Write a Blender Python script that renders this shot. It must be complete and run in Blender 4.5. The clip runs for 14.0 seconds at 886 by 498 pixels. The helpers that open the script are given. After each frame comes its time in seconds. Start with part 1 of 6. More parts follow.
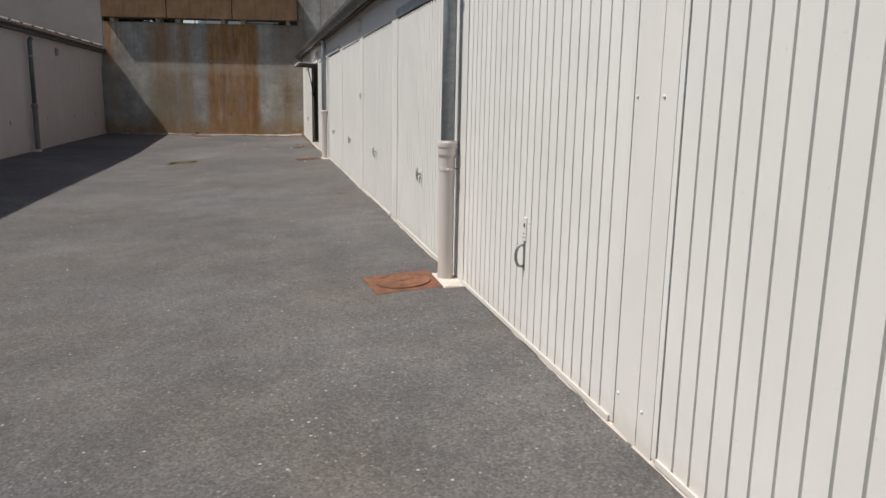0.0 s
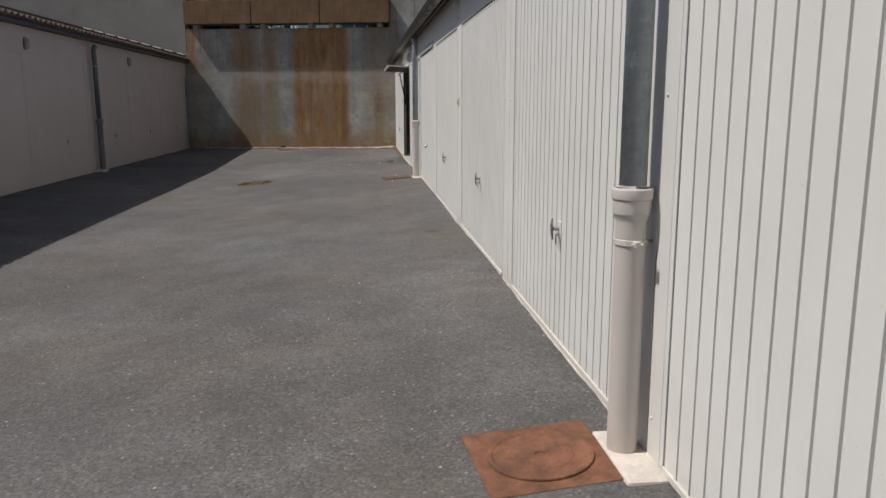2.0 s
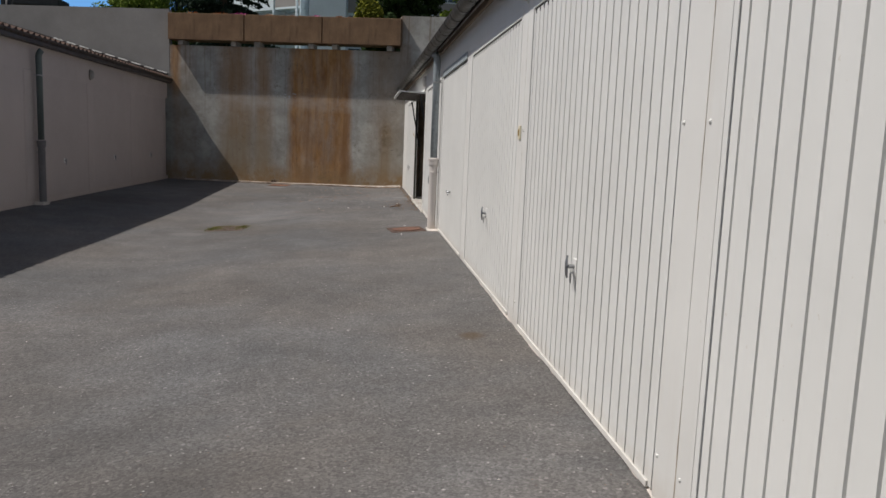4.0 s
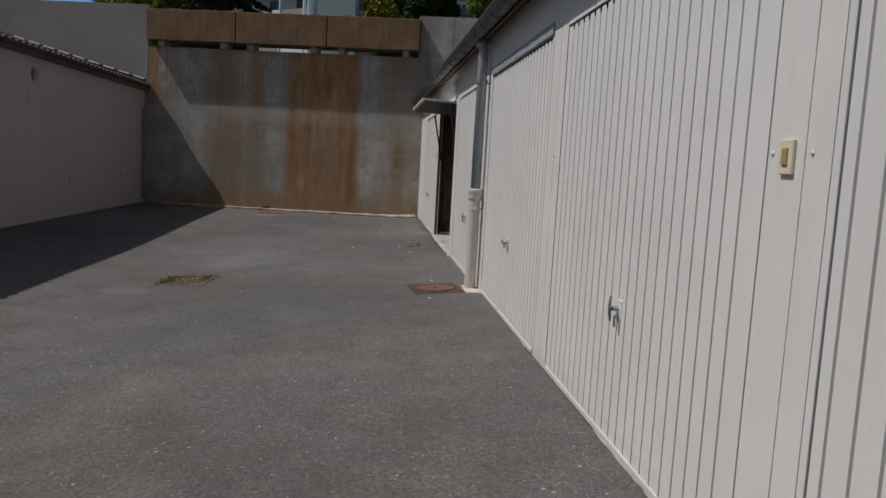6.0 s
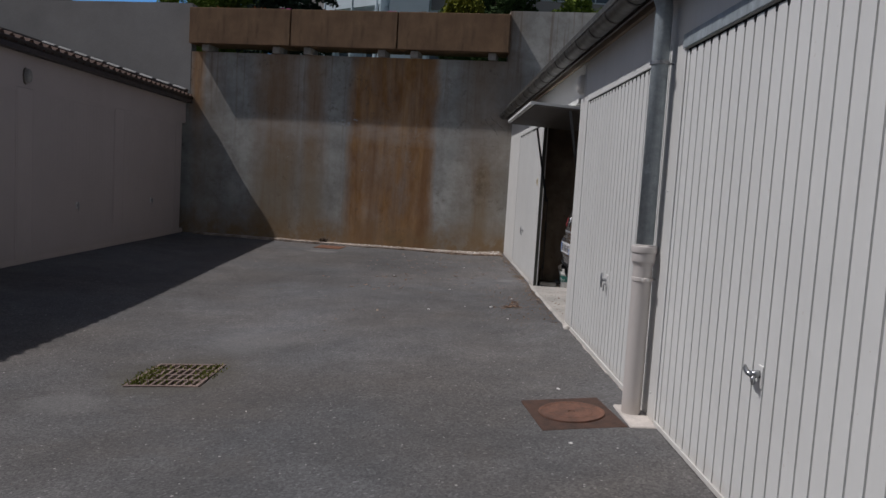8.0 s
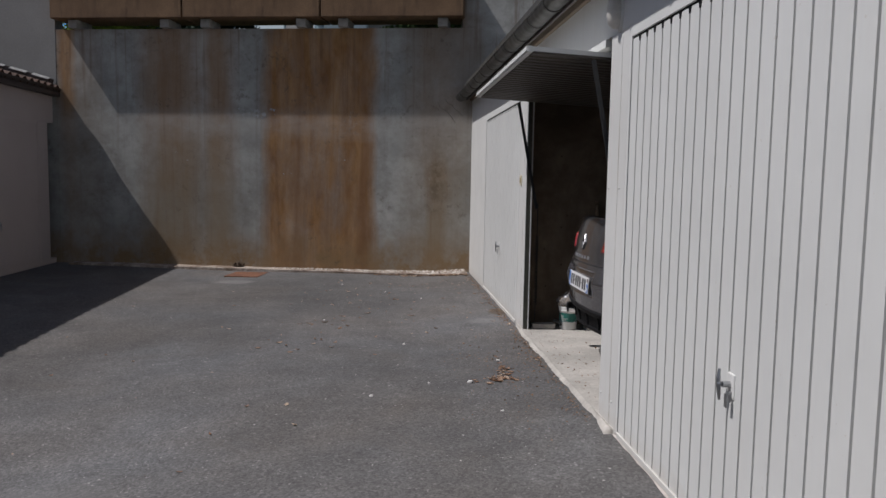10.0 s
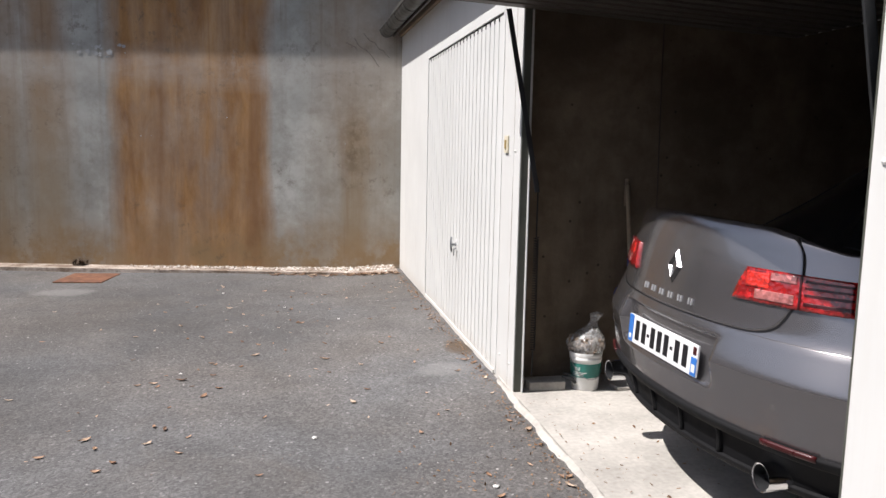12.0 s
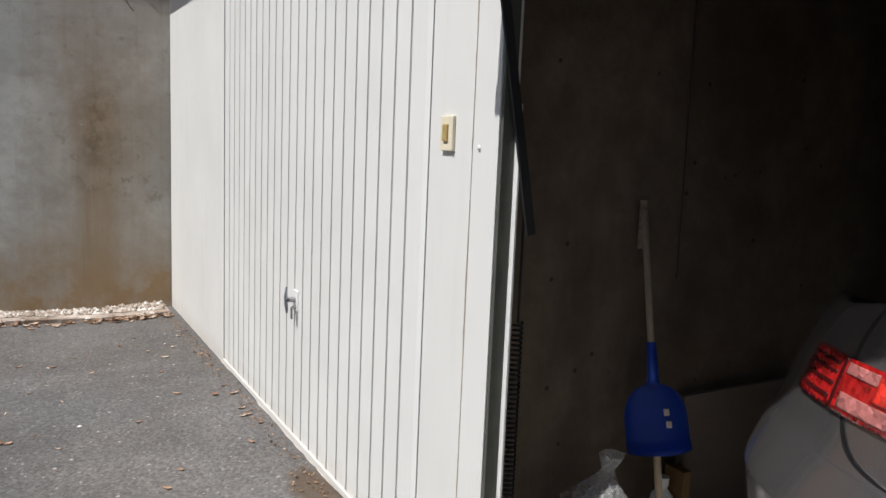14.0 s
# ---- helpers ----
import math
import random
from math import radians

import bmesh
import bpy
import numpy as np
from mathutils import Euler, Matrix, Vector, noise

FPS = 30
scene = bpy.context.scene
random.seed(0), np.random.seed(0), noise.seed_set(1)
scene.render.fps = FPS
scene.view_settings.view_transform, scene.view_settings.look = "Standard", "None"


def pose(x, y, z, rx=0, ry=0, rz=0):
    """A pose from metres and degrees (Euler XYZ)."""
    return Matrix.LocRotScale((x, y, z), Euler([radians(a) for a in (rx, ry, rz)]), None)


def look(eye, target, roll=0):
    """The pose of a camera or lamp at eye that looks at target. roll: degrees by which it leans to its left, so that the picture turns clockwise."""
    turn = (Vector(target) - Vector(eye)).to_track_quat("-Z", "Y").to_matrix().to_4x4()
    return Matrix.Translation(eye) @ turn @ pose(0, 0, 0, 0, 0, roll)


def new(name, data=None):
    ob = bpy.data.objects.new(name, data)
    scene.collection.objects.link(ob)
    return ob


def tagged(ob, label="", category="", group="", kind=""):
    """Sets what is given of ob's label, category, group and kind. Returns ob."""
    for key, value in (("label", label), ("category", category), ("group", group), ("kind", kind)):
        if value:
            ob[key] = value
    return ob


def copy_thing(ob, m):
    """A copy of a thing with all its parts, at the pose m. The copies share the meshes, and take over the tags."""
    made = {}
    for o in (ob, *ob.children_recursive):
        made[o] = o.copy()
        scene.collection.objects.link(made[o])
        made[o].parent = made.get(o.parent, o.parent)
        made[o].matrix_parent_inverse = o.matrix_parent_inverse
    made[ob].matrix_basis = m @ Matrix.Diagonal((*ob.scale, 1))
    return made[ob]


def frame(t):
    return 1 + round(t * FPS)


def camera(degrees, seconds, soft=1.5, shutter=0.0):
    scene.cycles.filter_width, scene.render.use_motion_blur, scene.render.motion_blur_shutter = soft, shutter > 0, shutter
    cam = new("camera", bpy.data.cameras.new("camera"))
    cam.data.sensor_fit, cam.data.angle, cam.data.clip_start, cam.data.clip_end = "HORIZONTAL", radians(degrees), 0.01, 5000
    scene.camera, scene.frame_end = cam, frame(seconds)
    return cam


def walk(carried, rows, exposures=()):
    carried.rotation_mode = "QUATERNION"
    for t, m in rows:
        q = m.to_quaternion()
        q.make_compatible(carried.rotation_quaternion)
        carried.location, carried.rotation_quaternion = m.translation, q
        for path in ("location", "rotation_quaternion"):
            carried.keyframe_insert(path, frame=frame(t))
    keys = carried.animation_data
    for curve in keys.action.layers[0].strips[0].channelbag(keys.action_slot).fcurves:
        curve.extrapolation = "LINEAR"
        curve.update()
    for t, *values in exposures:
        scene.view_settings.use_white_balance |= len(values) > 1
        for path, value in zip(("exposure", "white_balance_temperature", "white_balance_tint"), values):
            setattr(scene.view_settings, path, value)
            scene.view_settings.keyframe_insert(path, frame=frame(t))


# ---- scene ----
cam = camera(60.0, 14.0)
PATH = [
    (0, (0.073, 0.058, 1.291), (0.524, 1.968, 0.905), 1.1),
    (0.5, (0.168, 0.662, 1.285), (0.594, 2.566, 0.848), 1.2),
    (1, (0.259, 1.349, 1.273), (0.546, 3.279, 0.833), 0.4),
    (1.5, (0.329, 2.025, 1.282), (0.591, 3.972, 0.907), 1.1),
    (2, (0.396, 2.736, 1.282), (0.6, 4.691, 0.91), -0.1),
    (2.5, (0.42, 3.498, 1.331), (0.557, 5.485, 1.154), 2.6),
    (3, (0.369, 4.139, 1.335), (0.632, 6.108, 1.105), 2.1),
    (3.2, (0.384, 4.476, 1.299), (0.559, 6.453, 1.051), 2.0),
    (5.3, (0.336, 7.782, 1.189), (0.625, 9.74, 0.9), 2.8),
    (5.5, (0.33, 8.122, 1.215), (0.543, 10.091, 0.936), 3.0),
    (6, (0.294, 8.922, 1.233), (0.494, 10.899, 1.01), 3.2),
    (6.5, (0.282, 9.682, 1.234), (0.437, 11.658, 0.973), 2.4),
    (7, (0.232, 10.491, 1.258), (0.339, 12.473, 1.007), 3.8),
    (7.5, (0.196, 11.243, 1.27), (0.317, 13.228, 1.052), 1.7),
    (8, (0.137, 12.05, 1.296), (0.16, 14.042, 1.117), 3.5),
    (8.5, (0.106, 12.76, 1.324), (0.263, 14.742, 1.11), 0.5),
    (8.7, (0.114, 13.083, 1.306), (0.196, 15.075, 1.15), 1.8),
    (10.8, (0.215, 16.253, 1.355), (0.398, 18.233, 1.145), 0.7),
    (11, (0.215, 16.547, 1.355), (0.31, 18.532, 1.133), 1.4),
    (11.5, (0.221, 17.221, 1.317), (0.362, 19.197, 1.039), 2.7),
    (12, (0.263, 17.909, 1.321), (0.649, 19.854, 1.059), 1.1),
    (12.5, (0.297, 18.51, 1.357), (0.741, 20.444, 1.107), 3.8),
    (13, (0.285, 19.123, 1.353), (0.768, 21.041, 1.058), 1.7),
    (13.5, (0.325, 19.648, 1.327), (0.882, 21.541, 0.999), 3.9),
    (14, (0.387, 20.164, 1.319), (1.361, 21.89, 1.045), 2.4),
]
EXPOSURES = ((0.0, 0.20, 6600, 12), (0.5, 0.02, 6600, 12), (1.0, -0.10, 6570, 12), (2.0, -0.04, 6510, 12), (3.0, 0.06, 6500, 12), (5.5, -0.24, 6420, 13), (6.5, -0.61, 6310, 14), (7.0, -0.61, 6260, 14),
             (8.5, -0.47, 6080, 15), (11.0, 0.13, 6150, 14), (11.5, 0.46, 6240, 14), (12.0, 0.80, 6270, 14), (12.5, 0.91, 6260, 14), (13.0, 0.85, 6270, 13), (13.5, 0.72, 6260, 13), (14.0, 0.46, 6180, 11))
walk(cam, [(t, look(eye, target, roll)) for t, eye, target, roll in PATH], EXPOSURES)

# ---------------------------------------------------------------- light
SUN = Vector((0.68, 0.025, -1.0)).normalized()          # the way the sunlight travels
world = bpy.data.worlds.new("sky")
scene.world = world
world.use_nodes = True
wt = world.node_tree
sky = wt.nodes.new("ShaderNodeTexSky")
sky.sky_type = "NISHITA"
sky.sun_disc = False
sky.sun_elevation = math.asin(-SUN.z)
sky.sun_rotation = math.atan2(-SUN.x, -SUN.y)
sky.air_density, sky.dust_density, sky.ozone_density = 1.0, 1.2, 1.0
rich = wt.nodes.new("ShaderNodeHueSaturation")
rich.inputs["Saturation"].default_value = 0.62
wt.links.new(sky.outputs[0], rich.inputs["Color"])
wt.links.new(rich.outputs[0], wt.nodes["Background"].inputs[0])
wt.nodes["Background"].inputs[1].default_value = 0.064
sun_data = bpy.data.lights.new("sun", "SUN")
sun_data.energy, sun_data.angle, sun_data.color = 3.8, radians(0.53), (1.0, 0.95, 0.875)
sun = new("sun", sun_data)
sun.matrix_world = SUN.to_track_quat("-Z", "Y").to_matrix().to_4x4()


# ---------------------------------------------------------------- materials
class Nodes:
    """A small builder for node materials in object space."""

    def __init__(self, name):
        self.mat = bpy.data.materials.new(name)
        self.mat.use_nodes = True
        self.t = self.mat.node_tree
        self.bsdf = self.t.nodes["Principled BSDF"]
        self.co = self.t.nodes.new("ShaderNodeTexCoord").outputs["Object"]

    def link(self, a, b):
        self.t.links.new(a, b)

    def value(self, socket, v):
        if isinstance(v, (int, float)):
            socket.default_value = v
        elif isinstance(v, (tuple, list)):
            socket.default_value = (*v, 1.0)[:4] if len(socket.default_value) == 4 else v
        else:
            self.link(v, socket)

    def scaled(self, s):
        n = self.t.nodes.new("ShaderNodeMapping")
        self.link(self.co, n.inputs[0])
        n.inputs["Scale"].default_value = s
        return n.outputs[0]

    def noise(self, scale, detail=4, rough=0.55, stretch=None, distort=0.0):
        n = self.t.nodes.new("ShaderNodeTexNoise")
        self.link(self.scaled(stretch) if stretch else self.co, n.inputs["Vector"])
        n.inputs["Scale"].default_value, n.inputs["Detail"].default_value = scale, detail
        n.inputs["Roughness"].default_value, n.inputs["Distortion"].default_value = rough, distort
        return n.outputs["Fac"]

    def cells(self, scale, out="Color", feature="F1"):
        n = self.t.nodes.new("ShaderNodeTexVoronoi")
        n.feature = feature
        self.link(self.co, n.inputs["Vector"])
        n.inputs["Scale"].default_value = scale
        return n.outputs[out]

    def ramp(self, fac, *stops):
        n = self.t.nodes.new("ShaderNodeValToRGB")
        self.link(fac, n.inputs[0])
        els = n.color_ramp.elements
        while len(els) < len(stops):
            els.new(0.5)
        for e, (p, c) in zip(els, stops):
            e.position = p
            e.color = (c, c, c, 1) if isinstance(c, (int, float)) else (*c, 1)
        return n.outputs[0]

    def mix(self, fac, a, b, kind="MIX"):
        n = self.t.nodes.new("ShaderNodeMix")
        n.data_type, n.blend_type = "RGBA", kind
        self.value(n.inputs[0], fac)
        self.value(n.inputs[6], a)
        self.value(n.inputs[7], b)
        return n.outputs[2]

    def math(self, op, a, b=0.0):
        n = self.t.nodes.new("ShaderNodeMath")
        n.operation = op
        self.value(n.inputs[0], a)
        self.value(n.inputs[1], b)
        return n.outputs[0]

    def axis(self, i):
        n = self.t.nodes.new("ShaderNodeSeparateXYZ")
        self.link(self.co, n.inputs[0])
        return n.outputs[i]

    def random(self):
        return self.t.nodes.new("ShaderNodeObjectInfo").outputs["Random"]

    def island(self):
        return self.t.nodes.new("ShaderNodeNewGeometry").outputs["Random Per Island"]

    def bump(self, height, strength=0.3, distance=0.01):
        n = self.t.nodes.new("ShaderNodeBump")
        n.inputs["Strength"].default_value, n.inputs["Distance"].default_value = strength, distance
        self.link(height, n.inputs["Height"])
        self.link(n.outputs[0], self.bsdf.inputs["Normal"])

    def done(self, color, rough=0.6, metal=0.0, **more):
        self.value(self.bsdf.inputs["Base Color"], color)
        self.value(self.bsdf.inputs["Roughness"], rough)
        self.value(self.bsdf.inputs["Metallic"], metal)
        for key, v in more.items():
            self.value(self.bsdf.inputs[key.replace("_", " ")], v)
        return self.mat


def plain(name, c, rough=0.6, metal=0.0, vary=0.12, scale=6.0, grain=60.0, bump=0.15, stretch=None):
    """A surface of one colour with blotches, fine grain and slight relief."""
    n = Nodes(name)
    big = n.ramp(n.noise(scale, 5, 0.6, stretch), (0.3, 1 - vary), (0.7, 1 + vary * 0.4))
    small = n.ramp(n.noise(grain, 3, 0.6), (0.3, 1 - vary * 0.5), (0.7, 1.0))
    col = n.mix(1.0, n.mix(1.0, c, big, "MULTIPLY"), small, "MULTIPLY")
    if bump:
        n.bump(n.noise(grain, 4, 0.6), bump, 0.004)
    return n.done(col, n.ramp(n.noise(scale * 2, 3), (0.3, max(rough - 0.06, 0.02)), (0.7, min(rough + 0.06, 1))), metal)


def asphalt_material():
    n = Nodes("asphalt")
    wide = n.ramp(n.noise(0.35, 5, 0.6), (0.32, 0.72), (0.68, 1.18))
    patch = n.ramp(n.noise(2.3, 7, 0.7), (0.33, 0.78), (0.67, 1.12))
    stone = n.ramp(n.cells(80.0), (0.0, 0.60), (0.5, 0.92), (0.88, 1.20), (0.97, 1.9))
    grit = n.ramp(n.noise(85.0, 5, 0.78), (0.34, 0.64), (0.52, 1.0), (0.68, 1.26))
    tint = n.mix(n.ramp(n.noise(0.55, 4, 0.6), (0.35, 0.0), (0.65, 1.0)), (0.130, 0.129, 0.131), (0.140, 0.128, 0.119))
    base = n.mix(1.0, n.mix(1.0, tint, wide, "MULTIPLY"), patch, "MULTIPLY")
    base = n.mix(1.0, n.mix(1.0, base, stone, "MULTIPLY"), grit, "MULTIPLY")
    for size, rare, col in ((48.0, 0.865, (0.44, 0.425, 0.41)), (30.0, 0.90, (0.46, 0.44, 0.42)), (44.0, 0.87, (0.035, 0.033, 0.032)), (60.0, 0.90, (0.20, 0.13, 0.09))):
        pick = n.ramp(n.cells(size), (rare, 0.0), (rare + 0.015, 1.0))
        core = n.ramp(n.cells(size, "Distance"), (0.16, 0.9), (0.26, 0.0))
        base = n.mix(n.math("MULTIPLY", pick, core), base, col)
    dirt = n.ramp(n.noise(0.8, 6, 0.7, None, 1.5), (0.55, 0.0), (0.78, 0.45))
    base = n.mix(dirt, base, (0.125, 0.108, 0.092))
    x, y, ragged = n.axis(0), n.axis(1), n.math("MULTIPLY", n.math("SUBTRACT", n.noise(5.0, 6, 0.7), 0.5), 1.6)
    for px, py, rx, ry, much, tint in ((1.16, 22.33, 0.20, 0.16, 0.3, (0.30, 0.295, 0.285)), (-1.80, 25.42, 0.30, 0.18, 0.35, (0.30, 0.295, 0.285)), (1.36, 22.80, 0.12, 0.22, 0.8, (0.085, 0.055, 0.03)),
                                       (-1.35, 18.35, 0.45, 0.5, 0.25, (0.24, 0.235, 0.23)), (-2.05, 16.6, 0.3, 0.25, 0.25, (0.24, 0.235, 0.23)), (1.10, 10.55, 0.10, 0.12, 0.7, (0.07, 0.045, 0.02)), (-1.6, 17.32, 0.55, 0.6, 0.5, (0.085, 0.075, 0.055))):
        far = n.math("ADD", n.math("POWER", n.math("DIVIDE", n.math("SUBTRACT", x, px), rx), 2.0), n.math("POWER", n.math("DIVIDE", n.math("SUBTRACT", y, py), ry), 2.0))
        base = n.mix(n.ramp(n.math("ADD", far, ragged), (0.25, much), (1.0, 0.0)), base, tint)
    n.bump(n.math("ADD", n.math("MULTIPLY", n.cells(80.0, "Distance"), -0.4), n.noise(48.0, 6, 0.78)), 0.42, 0.008)
    return n.done(base, 0.9)


def paint_material(name, c, dirt=(0.50, 0.45, 0.38), worn=0.35):
    """Old cream paint on sheet metal or render, with runs and specks."""
    n = Nodes(name)
    runs = n.ramp(n.noise(3.0, 6, 0.65, (1.0, 6.0, 0.35)), (0.52, 0.0), (0.85, worn))
    blot = n.ramp(n.noise(1.3, 4), (0.3, 0.94), (0.7, 1.03))
    tone = n.ramp(n.random(), (0.0, 0.965), (1.0, 1.03))
    col = n.mix(1.0, n.mix(1.0, c, blot, "MULTIPLY"), tone, "MULTIPLY")
    col = n.mix(runs, col, dirt)
    foot = n.ramp(n.math("ADD", n.axis(2), n.math("MULTIPLY", n.noise(14.0, 4), 0.16)), (0.10, 0.28), (0.20, 0.0))
    col = n.mix(foot, col, (0.46, 0.38, 0.30))
    speck = n.ramp(n.noise(38.0, 2), (0.72, 0.0), (0.76, 0.35))
    col = n.mix(speck, col, dirt)
    n.bump(n.noise(9.0, 5, 0.6), 0.12, 0.006)
    return n.done(col, n.ramp(n.noise(5.0), (0.3, 0.42), (0.7, 0.6)))


def wall_material():
    """Poured grey concrete with rust runs below the planters' feet."""
    n = Nodes("stained_concrete")
    grey = n.mix(n.ramp(n.noise(0.9, 6, 0.62), (0.36, 0.0), (0.64, 1.0)), (0.28, 0.28, 0.258), (0.47, 0.467, 0.436))
    grey = n.mix(n.ramp(n.noise(4.0, 7, 0.72), (0.42, 0.0), (0.70, 0.6)), grey, (0.19, 0.172, 0.145))
    x, z = n.axis(0), n.axis(2)
    wob = n.math("MULTIPLY", n.math("SUBTRACT", n.noise(1.7, 5, 0.65, (1.0, 1.0, 0.3)), 0.5), 0.35)
    xs = n.math("ADD", x, wob)

    def band(mid, half, soft):
        d = n.math("ABSOLUTE", n.math("SUBTRACT", xs, mid))
        return n.math("SUBTRACT", 1.0, n.math("MINIMUM", n.math("MAXIMUM", n.math("DIVIDE", n.math("SUBTRACT", d, half - soft), 2 * soft), 0.0), 1.0))

    streak = n.ramp(n.noise(2.2, 5, 0.6, (1.5, 1.0, 0.22), 0.6), (0.30, 0.72), (0.55, 1.0))
    mottle = n.ramp(n.noise(2.2, 6, 0.62, (1.0, 1.0, 0.6)), (0.32, 0.74), (0.52, 1.0))
    rust = n.math("MULTIPLY", n.math("MULTIPLY", band(-0.79, 0.80, 0.09), streak), mottle)
    rust = n.math("MAXIMUM", rust, n.math("MULTIPLY", n.math("MULTIPLY", band(-4.66, 0.10, 0.07), streak), n.ramp(n.math("DIVIDE", z, 4.0), (0.45, 0.15), (0.66, 0.9))))
    side = n.math("MAXIMUM", band(-3.02, 0.42, 0.2), band(-2.32, 0.22, 0.14))
    side = n.math("MAXIMUM", side, n.math("MULTIPLY", band(0.98, 0.46, 0.22), 0.5))
    corner = n.math("MAXIMUM", n.math("MULTIPLY", band(-4.5, 0.30, 0.14), 0.28), n.math("MULTIPLY", band(0.95, 0.20, 0.14), n.ramp(n.math("DIVIDE", z, 4.0), (0.35, 1.0), (0.55, 0.0))))
    faint = n.math("MULTIPLY", n.math("MULTIPLY", n.math("MAXIMUM", side, corner), streak), mottle)
    col = n.mix(n.math("MULTIPLY", faint, 0.78), grey, n.mix(n.ramp(n.math("DIVIDE", z, 4.0), (0.2, 0.0), (0.6, 1.0)), (0.27, 0.20, 0.12), (0.27, 0.155, 0.07)))
    tone = n.mix(n.ramp(n.noise(2.3, 7, 0.68, (1.4, 1.0, 0.5), 0.4), (0.34, 0.0), (0.64, 1.0)), (0.205, 0.094, 0.030), (0.40, 0.222, 0.088))
    col = n.mix(n.math("MULTIPLY", rust, 1.0), col, tone)
    runs = n.math("MULTIPLY", n.ramp(n.noise(5.0, 5, 0.6, (1.6, 1.0, 0.09), 0.5), (0.50, 0.0), (0.68, 0.36)), n.math("MAXIMUM", rust, n.math("MULTIPLY", faint, 0.6)))
    col = n.mix(runs, col, (0.155, 0.066, 0.022))
    edge = n.math("MULTIPLY", n.math("MULTIPLY", n.math("MAXIMUM", band(-0.13, 0.08, 0.07), n.math("MULTIPLY", band(-1.12, 0.07, 0.06), 0.8)), mottle), 0.62)
    col = n.mix(edge, col, (0.20, 0.095, 0.036))
    foot = n.ramp(n.math("ADD", z, n.math("MULTIPLY", n.noise(2.5, 5, 0.6), 0.6)), (0.42, 0.95), (0.90, 0.0))
    foot = n.math("MULTIPLY", foot, n.ramp(n.noise(3.6, 6, 0.7), (0.40, 0.45), (0.56, 1.0)))
    col = n.mix(n.math("MULTIPLY", foot, mottle), col, (0.25, 0.165, 0.082))
    blot = n.math("MULTIPLY", n.math("MULTIPLY", band(0.95, 0.10, 0.09), n.ramp(n.noise(5.0, 6, 0.7), (0.42, 0.15), (0.58, 1.0))), n.ramp(n.math("ABSOLUTE", n.math("SUBTRACT", z, 1.35)), (0.15, 0.75), (0.6, 0.0)))
    col = n.mix(blot, col, (0.13, 0.088, 0.048))
    dark = n.math("MULTIPLY", n.ramp(n.noise(9.0, 6, 0.75), (0.54, 0.0), (0.68, 0.7)), n.ramp(n.noise(1.1, 3), (0.45, 0.0), (0.65, 1.0)))
    col = n.mix(dark, col, (0.11, 0.085, 0.06))
    line = n.math("ADD", z, n.math("MULTIPLY", n.math("SUBTRACT", n.noise(1.6, 5, 0.65), 0.5), 0.30))
    lift = n.math("MULTIPLY", n.ramp(n.math("ABSOLUTE", n.math("SUBTRACT", line, 2.10)), (0.06, 0.34), (0.26, 0.0)), n.ramp(n.noise(1.8, 6, 0.7, (1.0, 1.0, 2.0)), (0.36, 0.3), (0.6, 1.0)))
    col = n.mix(lift, col, (0.50, 0.485, 0.45))
    drip = n.math("MULTIPLY", n.ramp(n.noise(7.0, 5, 0.6, (2.0, 1.0, 0.06)), (0.55, 0.0), (0.66, 0.45)), n.ramp(n.math("DIVIDE", z, 4.0), (0.45, 0.25), (0.85, 1.0)))
    col = n.mix(drip, col, (0.15, 0.085, 0.045))
    pale = n.math("MULTIPLY", n.ramp(n.noise(3.2, 6, 0.7, (1.0, 1.0, 0.5)), (0.60, 0.0), (0.72, 0.5)), n.ramp(n.math("ABSOLUTE", n.math("SUBTRACT", z, 2.2)), (0.0, 1.0), (0.35, 0.0)))
    col = n.mix(pale, col, (0.46, 0.45, 0.43))
    n.bump(n.math("ADD", n.noise(5.0, 8, 0.65), n.math("MULTIPLY", n.noise(70.0, 3), 0.3)), 0.13, 0.015)
    return n.done(col, 0.9)


def kerb_material():
    """Old cement, bare in places and brown with soil elsewhere."""
    n = Nodes("dirty_kerb_cement")
    col = n.mix(n.ramp(n.noise(3.0, 6, 0.7), (0.40, 0.0), (0.62, 1.0)), (0.20, 0.145, 0.105), (0.56, 0.485, 0.42))
    col = n.mix(n.ramp(n.noise(26.0, 5, 0.7), (0.50, 0.0), (0.68, 0.7)), col, (0.13, 0.095, 0.07))
    n.bump(n.noise(35.0, 6, 0.7), 0.7, 0.01)
    return n.done(col, 0.92)


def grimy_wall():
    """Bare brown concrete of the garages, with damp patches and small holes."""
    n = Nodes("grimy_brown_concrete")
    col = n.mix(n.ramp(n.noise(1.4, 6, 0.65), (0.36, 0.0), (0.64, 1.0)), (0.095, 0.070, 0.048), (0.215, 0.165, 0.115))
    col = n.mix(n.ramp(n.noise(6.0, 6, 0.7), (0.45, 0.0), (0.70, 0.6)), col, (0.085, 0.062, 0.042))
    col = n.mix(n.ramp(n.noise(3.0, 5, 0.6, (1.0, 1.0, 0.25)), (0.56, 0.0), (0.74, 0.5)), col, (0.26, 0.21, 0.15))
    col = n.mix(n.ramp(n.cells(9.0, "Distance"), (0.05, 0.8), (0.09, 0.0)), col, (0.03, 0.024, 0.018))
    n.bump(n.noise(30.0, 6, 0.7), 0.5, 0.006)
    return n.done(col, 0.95)


